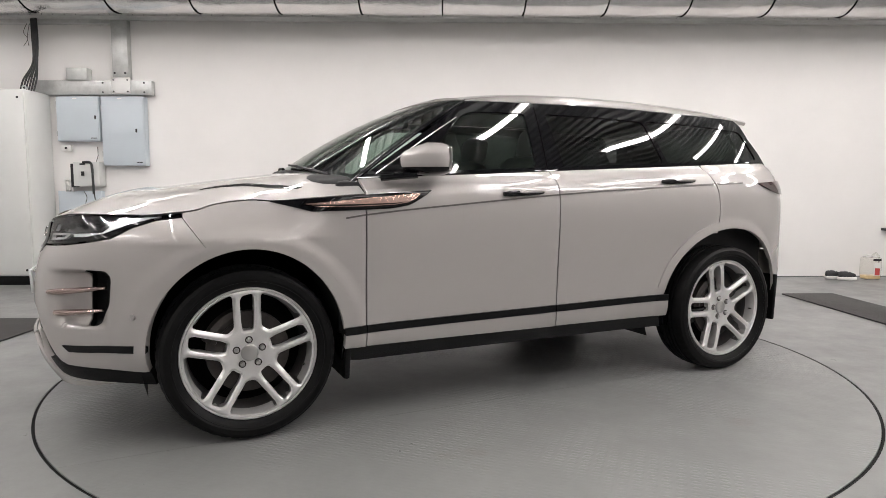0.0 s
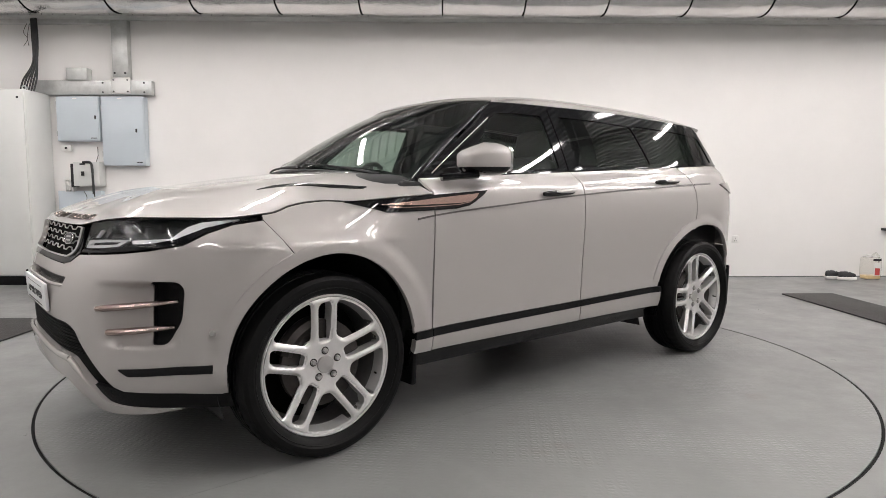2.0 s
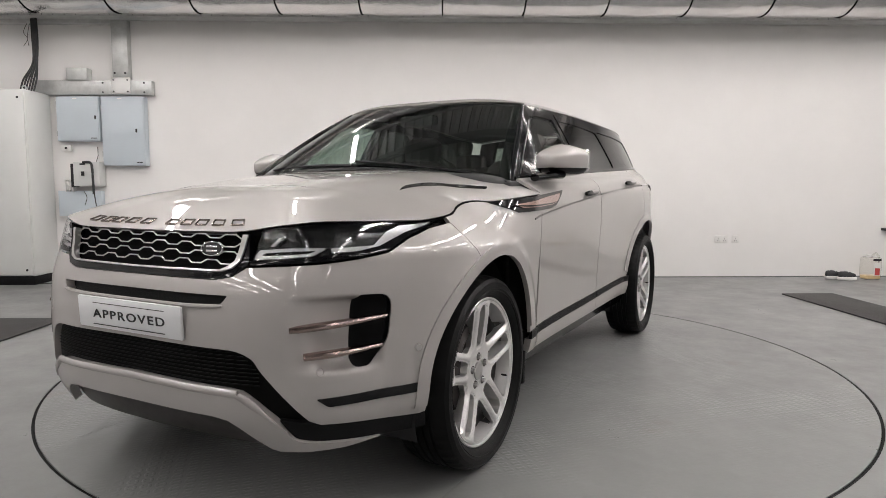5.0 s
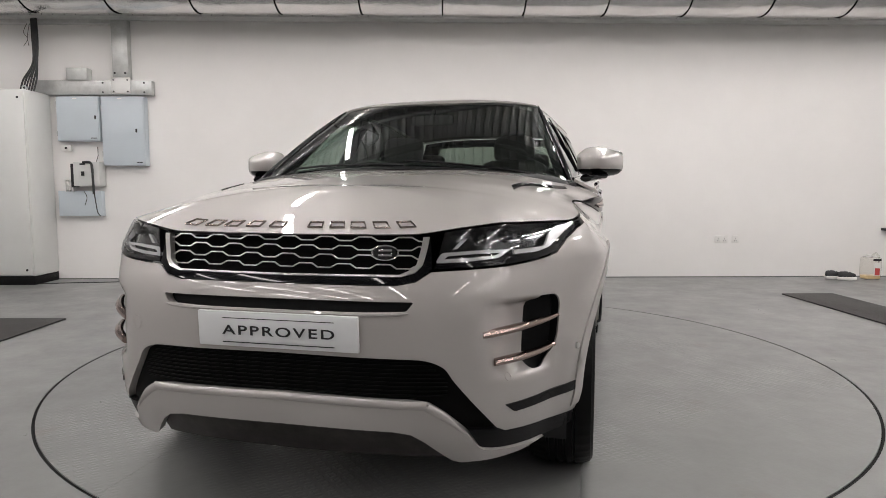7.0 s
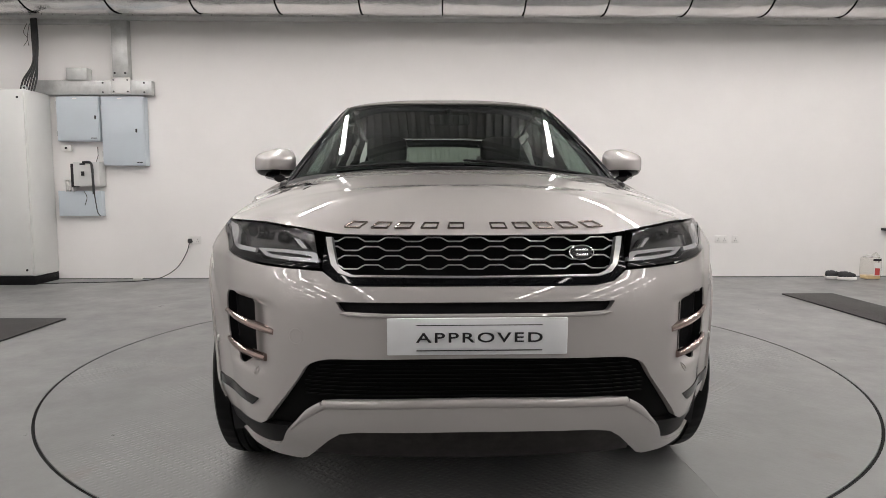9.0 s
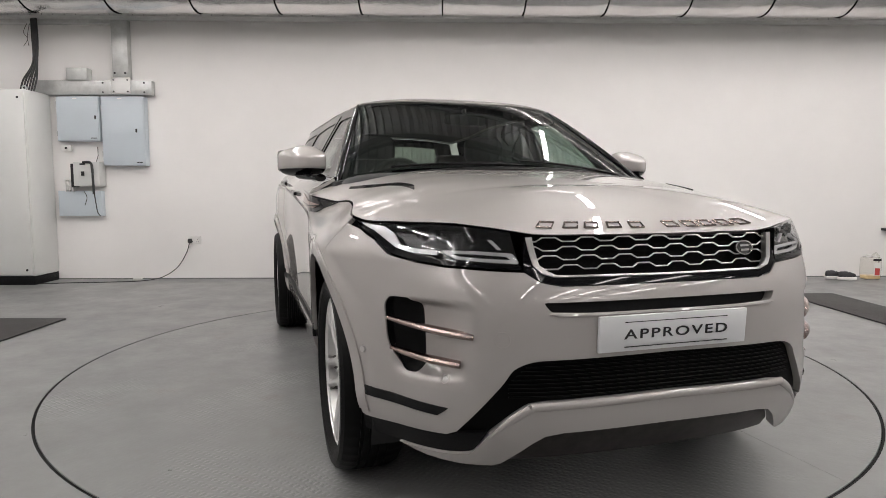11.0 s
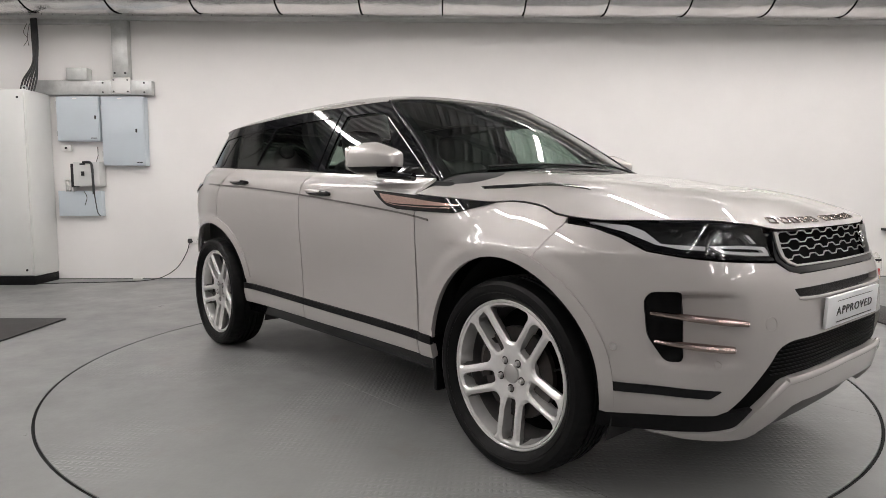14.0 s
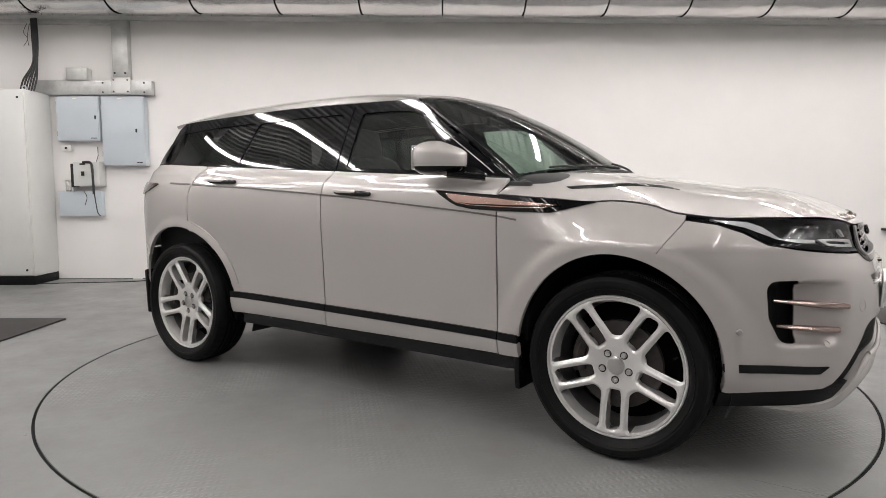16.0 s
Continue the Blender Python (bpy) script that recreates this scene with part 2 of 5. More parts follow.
def sheet(fn, outer, holes=(), off=0.0, depth=.014, step=.03, core=(-1.3, 0, .7), scale=(1, 1)):
    """A panel cut out of the surface fn(u, v) by an outline, with holes and a turned-in rim of that depth."""
    from mathutils.geometry import delaunay_2d_cdt
    sc = np.array(scale, float)
    loops = []
    for loop in (outer, *holes):
        fine = []
        for a, b in zip(loop, list(loop[1:]) + [loop[0]]):
            a, b = np.array(a, float), np.array(b, float)
            n = max(1, int(np.hypot(*((b - a) * sc)) / step + .5))
            if np.hypot(*((b - a) * sc)) > 1e-5:
                fine += [a + (b - a) * k / n for k in range(n)]
        loops.append(np.array(fine) * sc)
    lo, hi = loops[0].min(0), loops[0].max(0)
    gu, gv = np.meshgrid(np.arange(lo[0] + step / 2, hi[0], step), np.arange(lo[1] + step / 2, hi[1], step))
    grid = np.stack([gu.ravel(), gv.ravel()], 1)
    if len(grid):
        grid = grid[inside(loops[0], grid)]
    for i, loop in enumerate(loops):
        if len(grid):
            keep = near_edges(loop, grid) > step * .45
            if i:
                keep &= ~inside(loop, grid)
            grid = grid[keep]
    verts, edges = [], []
    for loop in loops:
        k = len(verts)
        verts += [Vector(p) for p in loop]
        edges += [(k + i, k + (i + 1) % len(loop)) for i in range(len(loop))]
    verts += [Vector(p) for p in grid]
    v2, _, faces, *_ = delaunay_2d_cdt(verts, edges, [], 0, 1e-6)
    v2 = np.array([tuple(v) for v in v2])
    faces = np.array(faces)
    mid = v2[faces].mean(1)
    keep = inside(loops[0], mid)
    for loop in loops[1:]:
        keep &= ~inside(loop, mid)
    faces = faces[keep]
    uv = v2 / sc
    e = .003
    p = fn(uv[:, 0], uv[:, 1])
    du, dv = fn(uv[:, 0] + e, uv[:, 1]) - fn(uv[:, 0] - e, uv[:, 1]), fn(uv[:, 0], uv[:, 1] + e) - fn(uv[:, 0], uv[:, 1] - e)
    nrm = np.cross(du, dv)
    nrm /= np.linalg.norm(nrm, axis=1)[:, None] + 1e-12
    if ((p - np.array(core)) * nrm).sum() < 0:
        nrm = -nrm
    p = p + off * nrm
    tri = p[faces]
    if (np.cross(tri[:, 1] - tri[:, 0], tri[:, 2] - tri[:, 0]) * nrm[faces[:, 0]]).sum() < 0:
        faces = faces[:, ::-1]
    bm = bmesh.new()
    used = np.unique(faces)
    skin = bm.verts.layers.float_vector.new("skin")
    bv = {}
    for i in used:
        bv[i] = bm.verts.new(p[i])
        bv[i][skin] = nrm[i]
    for f in faces:
        bm.faces.new([bv[i] for i in f])
    if depth:
        count = {}
        for f in faces:
            for a, b in ((f[0], f[1]), (f[1], f[2]), (f[2], f[0])):
                count[(a, b)] = count.get((a, b), 0) + 1
        rim = [k for k in count if (k[1], k[0]) not in count]
        back = {}
        for a, b in rim:
            for i in (a, b):
                if i not in back:
                    back[i] = bm.verts.new(p[i] - depth * nrm[i])
            bm.faces.new((bv[b], bv[a], back[a], back[b]))
    return bm


def mirror(outline):
    return [(-u, v) for u, v in outline][::-1]


# ---- the car's surfaces ----
def spline(xs, ys):
    """A smooth curve through (xs, ys), monotone where the points are."""
    xs, ys = np.array(xs, float), np.array(ys, float)
    h, d = np.diff(xs), np.diff(ys) / np.diff(xs)
    m = np.empty_like(ys)
    m[0], m[-1] = d[0], d[-1]
    w1, w2 = 2 * h[1:] + h[:-1], h[1:] + 2 * h[:-1]
    same = d[:-1] * d[1:] > 0
    with np.errstate(all="ignore"):
        m[1:-1] = np.where(same, (w1 + w2) / (w1 / d[:-1] + w2 / d[1:]), 0)

    def at(x):
        x = np.clip(x, xs[0], xs[-1])
        i = np.clip(np.searchsorted(xs, x) - 1, 0, len(h) - 1)
        t = (x - xs[i]) / h[i]
        return ((1 + 2 * t) * (1 - t) ** 2 * ys[i] + t * (1 - t) ** 2 * h[i] * m[i]
                + t * t * (3 - 2 * t) * ys[i + 1] + t * t * (t - 1) * h[i] * m[i + 1])
    return at


def ease(x, a, b):
    t = np.clip((x - a) / (b - a), 0, 1)
    return t * t * (3 - 2 * t)


def fair(xs, ys):
    """A natural cubic spline through (xs, ys), with even curvature."""
    xs, ys = np.array(xs, float), np.array(ys, float)
    n, h = len(xs), np.diff(xs)
    A, rhs = np.eye(n), np.zeros(n)
    for i in range(1, n - 1):
        A[i, i - 1:i + 2] = h[i - 1], 2 * (h[i - 1] + h[i]), h[i]
        rhs[i] = 6 * ((ys[i + 1] - ys[i]) / h[i] - (ys[i] - ys[i - 1]) / h[i - 1])
    m = np.linalg.solve(A, rhs)

    def at(x):
        x = np.clip(x, xs[0], xs[-1])
        i = np.clip(np.searchsorted(xs, x) - 1, 0, n - 2)
        p, q = (xs[i + 1] - x) / h[i], (x - xs[i]) / h[i]
        return p * ys[i] + q * ys[i + 1] + ((p ** 3 - p) * m[i] + (q ** 3 - q) * m[i + 1]) * h[i] ** 2 / 6
    return at


# The plan of the body, from the middle of the nose round one flank to the middle of the tail.
PLAN_X = [.835, .833, .815, .772, .735, .680, .600, .520, .420, .300, .10, -.5, -1.5, -2.2, -2.7, -3.0, -3.22, -3.39, -3.49, -3.535, -3.55]
PLAN_Y = [0, .20, .40, .545, .612, .675, .738, .786, .848, .896, .921, .906, .904, .912, .938, .920, .862, .765, .63, .355, 0]
PLAN_S = np.concatenate([[0], np.cumsum(np.hypot(np.diff(PLAN_X), np.diff(PLAN_Y)))])
plan_x, plan_y = fair(PLAN_S, PLAN_X), fair(PLAN_S, PLAN_Y)
TAIL = PLAN_S[-1]
nose_of = fair([.18, .24, .29, .36, .45, .55, .65, .74, .80, .84, .92, 1.0, 1.1], [-.12, -.07, -.035, 0, .012, .018, .014, 0, -.022, -.043, -.062, -.09, -.12])
flank_of = fair([.25, .30, .36, .45, .55, .70, .85, .95, 1.03, 1.08, 1.13, 1.25], [-.04, -.03, -.012, -.004, 0, .008, .018, .020, .014, .0, -.03, -.08])
tail_of = fair([.2, .4, .6, .8, .95, 1.1, 1.25], [-.10, -.01, 0, -.02, -.03, -.06, -.12])
_s = np.linspace(0, TAIL, 900)
_px, _py = plan_x(_s), plan_y(_s)


def s_of_x(x):
    """The way along the plan at which the flank has reached x."""
    return np.interp(-np.asarray(x, float), -_px, _s)


def s_of_y(y):
    """The way along the plan at which the nose has reached y (with its sign)."""
    i = np.argmax(_py)
    return np.sign(y) * np.interp(np.abs(y), _py[:i], _s[:i])


def shell(s, z, scoop=1.0):
    """The painted skin below belt and bonnet edge: s runs along the plan (negative on the other flank), z is the height."""
    s, z = np.asarray(s, float), np.asarray(z, float)
    a = np.abs(s)
    x, y, e = plan_x(a), plan_y(a), .004
    tx, ty = plan_x(a + e) - plan_x(a - e), plan_y(a + e) - plan_y(a - e)
    n = np.hypot(tx, ty) + 1e-9
    nx, ny = ty / n, -tx / n
    fore, aft, flank = np.clip(nx, 0, 1), np.clip(-nx, 0, 1), np.clip(ny, 0, 1)
    tuck = ease(x, -.45, .05) * .125 * np.clip((z - .855) / .16, 0, 2) ** 1.25
    flare = 0
    for wx, wz in ((0, .376), (-2.735, .365)):
        r = np.hypot(x - wx, z - wz)
        flare = flare + .012 * (1 - ease(r, .47, .54))
    waist = 1.106 - .0445 * (x + .4)
    tuck = tuck + ease(-x, .30, .50) * (.045 + .035 * ease(x, -1.1, -.55)) * ease(z, waist - .06, waist)
    x2 = x + fore * nose_of(z) - aft * tail_of(z)
    y2 = y + flank ** 2 * (flank_of(z) - tuck + flare * ease(z, .3, .42))
    vent = scoop * ease(a, .58, .80) * (1 - ease(a, .82, .905)) * ease(z, .495, .545) * (1 - ease(z, .715, .738))
    x2, y2 = x2 - .055 * vent * fore, y2 - .055 * vent * flank
    return np.stack([x2, np.sign(s + 1e-12) * y2, z + 0 * x], -1)

def belt(x):
    """Height of the line below the side windows."""
    return 1.106 - .0445 * (np.asarray(x, float) + .4)


def flank_glass(x, z):
    """The leaning side of the cabin, left; z may be taken between belt and roof."""
    x = np.asarray(x, float)
    yb = shell(s_of_x(x), belt(x))[..., 1] - .010
    d = z - belt(x)
    return np.stack([x, yb - (.42 + .11 * ease(x, -2.0, -1.1)) * d - .23 * d * d, z + 0 * x], -1)


def flank_glass_right(x, z):
    return flank_glass(x, z) * np.array([1, -1, 1])


rail_z = fair([-3.3, -3.19, -2.65, -2.2, -1.5, -1.167, -1.0], [1.484, 1.494, 1.518, 1.536, 1.538, 1.531, 1.515])
crown_z = fair([-3.5, -3.2, -2.93, -2.45, -1.95, -1.5, -1.3, -1.1, -.9], [1.552, 1.586, 1.614, 1.643, 1.648, 1.627, 1.603, 1.564, 1.50])
bonnet_edge_z = spline([0, .37, .55, .70, .85, 1.03, 1.15, 1.25, 1.322, 1.406, 1.50, 1.575, 1.718, 1.958, 2.3],
                       [.926, .928, .950, .961, .960, .958, .966, .977, .999, 1.012, 1.018, 1.013, 1.024, 1.041, 1.06])
bonnet_mid_z = fair([-.7, -.26, .2, .45, .6, .70, .757], [1.176, 1.148, 1.092, 1.050, 1.003, .958, .926])
SEAM = .0032
S_DOOR, S_BEHIND = float(s_of_x(-.507)), float(s_of_x(-1.541))
S_AXLE, S_REAR_AXLE = float(s_of_x(0)), float(s_of_x(-2.722))


def roof(u, v):
    """u across, v from windscreen to spoiler."""
    u = np.asarray(u, float)
    front, back = -1.10 - .067 * u * u, -3.46 + .27 * np.abs(u) ** 3
    x = front + (back - front) * v
    edge = flank_glass(np.clip(x, -3.23, -.5), rail_z(x))[..., 1] + .004
    return np.stack([x, u * edge, rail_z(x) + (crown_z(x) - rail_z(x)) * (1 - np.abs(u) ** 2.9)], -1)


def screen(u, v):
    """The windscreen: u across, v from the cowl up to the roof."""
    u = np.asarray(u, float)
    lo = np.stack([-.335 - .155 * u * u, .785 * u, 1.168 - .066 * u ** 2], -1)
    top = roof(u, 0 * u)
    v = np.asarray(v, float)
    p = lo + (top - lo) * v[..., None]
    swell = 4 * v * (1 - v) * .030 * (1 - .6 * u * u)
    return p + swell[..., None] * np.array([.45, 0, .9])


def bonnet(k, w):
    """k along the bonnet's edge, from one door round the nose to the other; w from the edge (0) in to the spine (1)."""
    k, w = np.asarray(k, float), np.asarray(w, float)
    a = np.abs(k)
    e = shell(k, bonnet_edge_z(a) + .003)
    sx = np.minimum(e[..., 0], .30 + 0 * a)
    n = np.interp(a, [0, .5, .8, 1.1, 1.5, 1.96], [1.75, 1.8, 2.2, 2.8, 3.6, 3.0])
    zc = bonnet_mid_z(sx)
    x, y = e[..., 0] + (sx - e[..., 0]) * w, e[..., 1] * (1 - w)
    return np.stack([x, y, e[..., 2] + (zc - e[..., 2]) * (1 - (1 - w) ** n)], -1)


def arch(s0, z0, rs, rz, a0, a1, n=28):
    return oval(s0, z0, rs, rz, a0, a1, n)


car = thing("car", "silver-beige sports utility car with black pillars on the turntable", "car", HUB)


def cpart(name, bm, mat, label="", parent=None, **kw):
    """A part of the car, built in metres from the front axle."""
    ob = part(name, bm, mat, parent or car, label, **kw)
    if parent is None:
        ob.location = -UNDER
    return ob


FRONT_ARCH = (S_AXLE, .376, .405, .443)
REAR_ARCH = (S_REAR_AXLE + .005, .372, .482, .465)
strip_top = lambda s: .449 + .0125 * (s - 1.9)
strip_low = lambda s: .415 + .0130 * (s - 1.9)
sx_ = lambda x: float(s_of_x(x))
both = ((1, lambda o: o, flank_glass), (-1, mirror, flank_glass_right))


def build_bumper():
    lamp_low = [(.445, .824), (.55, .829), (.67, .836), (.775, .847), (.885, .864), (.973, .906), (1.07, .934), (1.14, .942), (1.192, .948)]
    half = [(0, .785), (.344, .785), (.404, .796)] + lamp_low + [(1.2420, .884), (1.2855, .825)]
    half += arch(*FRONT_ARCH, 113, 186, 20)[0:]
    half += [(1.03, .326), (.69, .346)] + bend([(.655, .362), (.584, .440), (.524, .512), (.492, .556), (.44, .577), (.38, .581)], 4) + [(0, .585)]
    outline = half + [(-s, z) for s, z in half[-2:0:-1]]
    slot = rounded([(-.404, .742), (.404, .742), (.384, .716), (.2, .709), (-.2, .709), (-.384, .716)], .008)
    vent = rounded([(.797, .743), (.893, .739), (.918, .712), (.913, .60), (.857, .513), (.797, .513)], .022)
    cpart("front_bumper", sheet(shell, outline, [slot, vent, mirror(vent)], step=.018, depth=.03), PAINT)
    cpart("bumper_slot", sheet(shell, [(-.42, .75), (.42, .75), (.40, .70), (-.40, .70)], off=-.03, depth=0), BLACK_PLASTIC, "black slot above the plate")
    lip = [shell(np.array([s]), np.array([.709 + .007 * abs(s / .4) ** 6]))[0] + np.array([.003, 0, -.004]) for s in np.linspace(-.39, .39, 33)]
    cpart("slot_lip", tube(bmesh.new(), lip, [.002] + [.0065] * 31 + [.002], 8), PAINT, "rounded silver lip under the slot")
    ring = [Vector(shell(np.array([s]), np.array([z]))[0]) + Vector((.0005, 0, 0)) for s, z in oval(-.525, .640, .022, .022, 0, 360, 28)]
    cpart("tow_cover", tube(bmesh.new(), ring, .0010, 5), PAINT, "fine round seam of the towing eye cover")
    for side, flip, _ in both:
        cpart("bumper_vent", sheet(shell, flip(rounded([(.799, .741), (.892, .737), (.916, .711), (.911, .601), (.856, .515), (.799, .515)], .022)), off=-.030, depth=-.026, step=.02), BLACK_PLASTIC, "black side vent in the bumper")
        for p0, p1 in (((.752, .588, .643), (.535, .790, .672)), ((.729, .621, .560), (.548, .782, .582))):
            ts = np.linspace(0, 1, 12)
            out = [Vector((p0[0] + (p1[0] - p0[0]) * t + .012 * math.sin(math.pi * t), side * (p0[1] + (p1[1] - p0[1]) * t + .012 * math.sin(math.pi * t)), p0[2] + (p1[2] - p0[2]) * t)) for t in ts]
            cpart("vent_blade", tube(bmesh.new(), out, [.008 + .007 * math.sin(math.pi * min(1, .28 + .72 * t)) for t in ts], 10, .85), BLADE, "rose chrome blade across the vent")
        ring = [tuple(shell(np.array([side * s]), np.array([z]))[0] + np.array([.001, side * .002, 0])) for s, z in oval(.695, .512, .011, .011, 0, 360, 16)]
        cpart("parking_sensor", tube(bmesh.new(), ring, .0014, 5), PAINT, "round parking sensor ring")
        cpart("side_sensor", spun(bmesh.new(), [(0, .006), (.010, .006), (.012, 0)], 16, Matrix.Translation(Vector(shell(np.array([side * 1.01]), np.array([.556]))[0])) @ pose(0, 0, 0, 0, 0, -30 if side > 0 else 210)), SATIN, "small round sensor")
        blk = [(.68, .430), (1.058, .441), (1.056, .410), (.716, .403)]
        cpart("bumper_strip", sheet(shell, flip(rounded(blk, .008)), off=.004, depth=.012), GLOSS_BLACK, "black strip low on the bumper")
    # intake and its slats
    low_half = [(0, .59), (.40, .588), (.50, .565), (.53, .515), (.59, .445), (.68, .36), (.98, .34), (.98, .29), (.62, .285), (.55, .37), (.46, .445), (0, .455)]
    cpart("lower_intake", sheet(shell, low_half + [(-s, z) for s, z in low_half[-2:0:-1]], off=-.022, depth=0), DEEP_BLACK, "black lower air intake")
    for k in range(9):
        z = .470 + .0125 * k
        w = np.interp(z, [.44, .512, .57, .59], [.50, .50, .44, .40])
        path = [shell(np.array([s]), np.array([z]))[0] - np.array([.017, 0, 0]) for s in np.linspace(-w, w, 21)]
        cpart("intake_slat", tube(bmesh.new(), path, .0032, 6, .7), DEEP_BLACK)
    skid_half = [(0, .462), (.40, .455)] + bend([(.446, .449), (.50, .415), (.562, .356), (.60, .300), (.66, .285), (.76, .277), (.885, .273)], 4) + \
        [(.76, .258), (.62, .252), (.53, .252), (.505, .262), (.43, .335), (.395, .358), (.34, .366), (0, .368)]
    cpart("skid_plate", sheet(shell, skid_half + [(-s, z) for s, z in skid_half[-2:0:-1]], off=.006, depth=.03, step=.025), PAINT, "silver skid plate under the nose")
    crest = bend([(0, .458), (.40, .451), (.446, .445), (.50, .411), (.556, .358)], 5)
    crest = [(-s, z) for s, z in crest[:0:-1]] + crest
    bead = [shell(np.array([s]), np.array([z]))[0] + np.array([.004, 0, -.004]) for s, z in crest]
    cpart("skid_edge", tube(bmesh.new(), bead, [.010 * min(1, .15 + .14 * min(i, len(bead) - 1 - i)) for i in range(len(bead))], 10, 1.3), PAINT, "bright rolled edge of the skid plate")
    chin_half = [(0, .372), (.345, .370), (.40, .36), (.43, .338), (.50, .27), (.50, .235), (0, .225)]
    cpart("chin", sheet(shell, chin_half + [(-s, z) for s, z in chin_half[-2:0:-1]], off=-.03, depth=0), DARK_METAL, "dark grey chin")
    for side, flip, _ in both:
        cpart("bumper_lower_trim", sheet(shell, flip([(.565, .362), (.655, .352), (.70, .342), (1.058, .322), (1.062, .268), (.88, .272), (.66, .283), (.60, .297)]), off=-.004, depth=.03), BLACK_PLASTIC, "black plastic lower corner trim")


def build_flanks():
    for side, flip, cabin in both:
        # wing
        top = [(s, float(bonnet_edge_z(s)) - .003) for s in np.linspace(S_DOOR - SEAM, 1.195, 26)]
        wing = arch(*FRONT_ARCH, 112.4, 9, 30) + [(1.865, strip_top(1.86) + .002), (S_DOOR - SEAM, strip_top(S_DOOR) + .002)] + top + [(1.1955, .949), (1.2450, .884), (1.2885, .825)]
        cpart("front_wing", sheet(shell, flip(wing), step=.018), PAINT)
        # doors
        tops = lambda a, b: [(sx_(x), float(belt(x))) for x in np.linspace(a, b, 14)]
        a, b = S_DOOR + SEAM, S_BEHIND - SEAM
        door = [(a, strip_top(a) + .002), (b, strip_top(b) + .002)] + tops(-1.541 + SEAM, -.507 - SEAM)
        fd = cpart("front_door", sheet(shell, flip(door), step=.03), PAINT)
        a, b = S_BEHIND + SEAM, sx_(-2.60)
        rear_line = bend([(-2.604, .812), (-2.626, .88), (-2.629, .95), (-2.617, 1.082), (-2.585, 1.19)], 5)
        edge = arch(*REAR_ARCH, 167, 108.5, 16)
        door2 = [(a, strip_top(a) + .002), (edge[0][0], strip_top(edge[0][0]) + .002)] + edge + [(sx_(x + SEAM), z) for x, z in rear_line] + tops(-2.585 + SEAM, -1.541 - SEAM)
        rd = cpart("rear_door", sheet(shell, flip(door2), step=.022), PAINT)
        quarter = [(sx_(x - SEAM), z) for x, z in rear_line] + tops(-2.60, -3.27) + [(sx_(-3.32), 1.13), (sx_(-3.33), 1.02), (sx_(-3.32), .735)] + arch(*REAR_ARCH, 35.5, 107, 18)
        cpart("quarter_panel", sheet(shell, flip(quarter), step=.02), PAINT)
        # raised lips round the wheel openings
        for (s0, z0, rs, rz), a0, a1 in ((FRONT_ARCH, 13, 183), (REAR_ARCH, 30, 164)):
            lip = arch(s0, z0, rs + .001, rz + .001, a0, a1, 44) + arch(s0, z0, rs + .047, rz + .047, a1, a0, 44)
            cpart("arch_lip", sheet(shell, flip(lip), off=.006, depth=.012, step=.016), PAINT, "raised silver lip round the wheel opening")
        # mouldings along the foot of the flank
        for s0, s1 in ((1.862, S_DOOR - SEAM), (S_DOOR + SEAM, S_BEHIND - SEAM), (S_BEHIND + SEAM, sx_(-2.285))):
            cpart("side_moulding", sheet(shell, flip([(s0, strip_low(s0)), (s1, strip_low(s1)), (s1, strip_top(s1)), (s0, strip_top(s0))]), off=.006, depth=.014), BLACK_PLASTIC, "black moulding along the door foot")
            cpart("sill_cover", sheet(shell, flip([(s0, .354), (s1, .352), (s1, strip_low(s1) - .002), (s0, strip_low(s0) - .002)]), off=.004, depth=.03), PAINT, "silver sill cover")
        cpart("sill", sheet(shell, flip([(1.86, .285), (1.95, .275), (4.0, .275), (4.06, .36), (1.86, .36)]), off=-.022, depth=.10), GLOSS_BLACK, "gloss black sill")
        # crease line: a dark strip carries the shading of the fold
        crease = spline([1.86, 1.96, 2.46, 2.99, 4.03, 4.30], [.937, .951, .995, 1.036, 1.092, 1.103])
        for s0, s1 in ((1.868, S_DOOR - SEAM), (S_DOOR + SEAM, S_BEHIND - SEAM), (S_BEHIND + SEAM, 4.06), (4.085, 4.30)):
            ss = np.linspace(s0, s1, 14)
            cpart("flank_crease_shade", sheet(shell, flip([(s, float(crease(s)) - .005) for s in ss] + [(s, float(crease(s)) + .003) for s in ss[::-1]]), off=.004, depth=.005), CREASE_SHADE, "dark grey strip standing for the shading of the flank crease")
        # vent trim on wing and door
        vent = [(1.556, 1.010), (1.718, 1.020), (1.958, 1.038), (2.285, 1.058), (2.262, 1.040), (2.205, 1.008), (2.165, .990), (2.085, .977), (1.95, .972), (1.724, .967), (1.66, .984)]
        cpart("wing_vent", sheet(shell, flip(vent), off=.006, depth=.012, step=.02), GLOSS_BLACK, "gloss black side vent blade")
        rose = [(1.70, .997), (1.946, 1.022), (2.225, 1.044), (2.205, 1.024), (2.165, 1.004), (2.10, .994), (1.946, .988), (1.75, .984)]
        cpart("vent_insert", sheet(shell, flip(rose), off=.010, depth=.006, step=.02), COPPER, "rose copper insert in the side vent")
        cpart("vent_rib", sheet(shell, flip([(1.68, .993), (1.80, .995), (2.10, 1.001), (2.17, 1.008), (2.09, .996), (1.80, .988)]), off=.0125, depth=.004, step=.02), GLOSS_BLACK, "black rib in the vent")
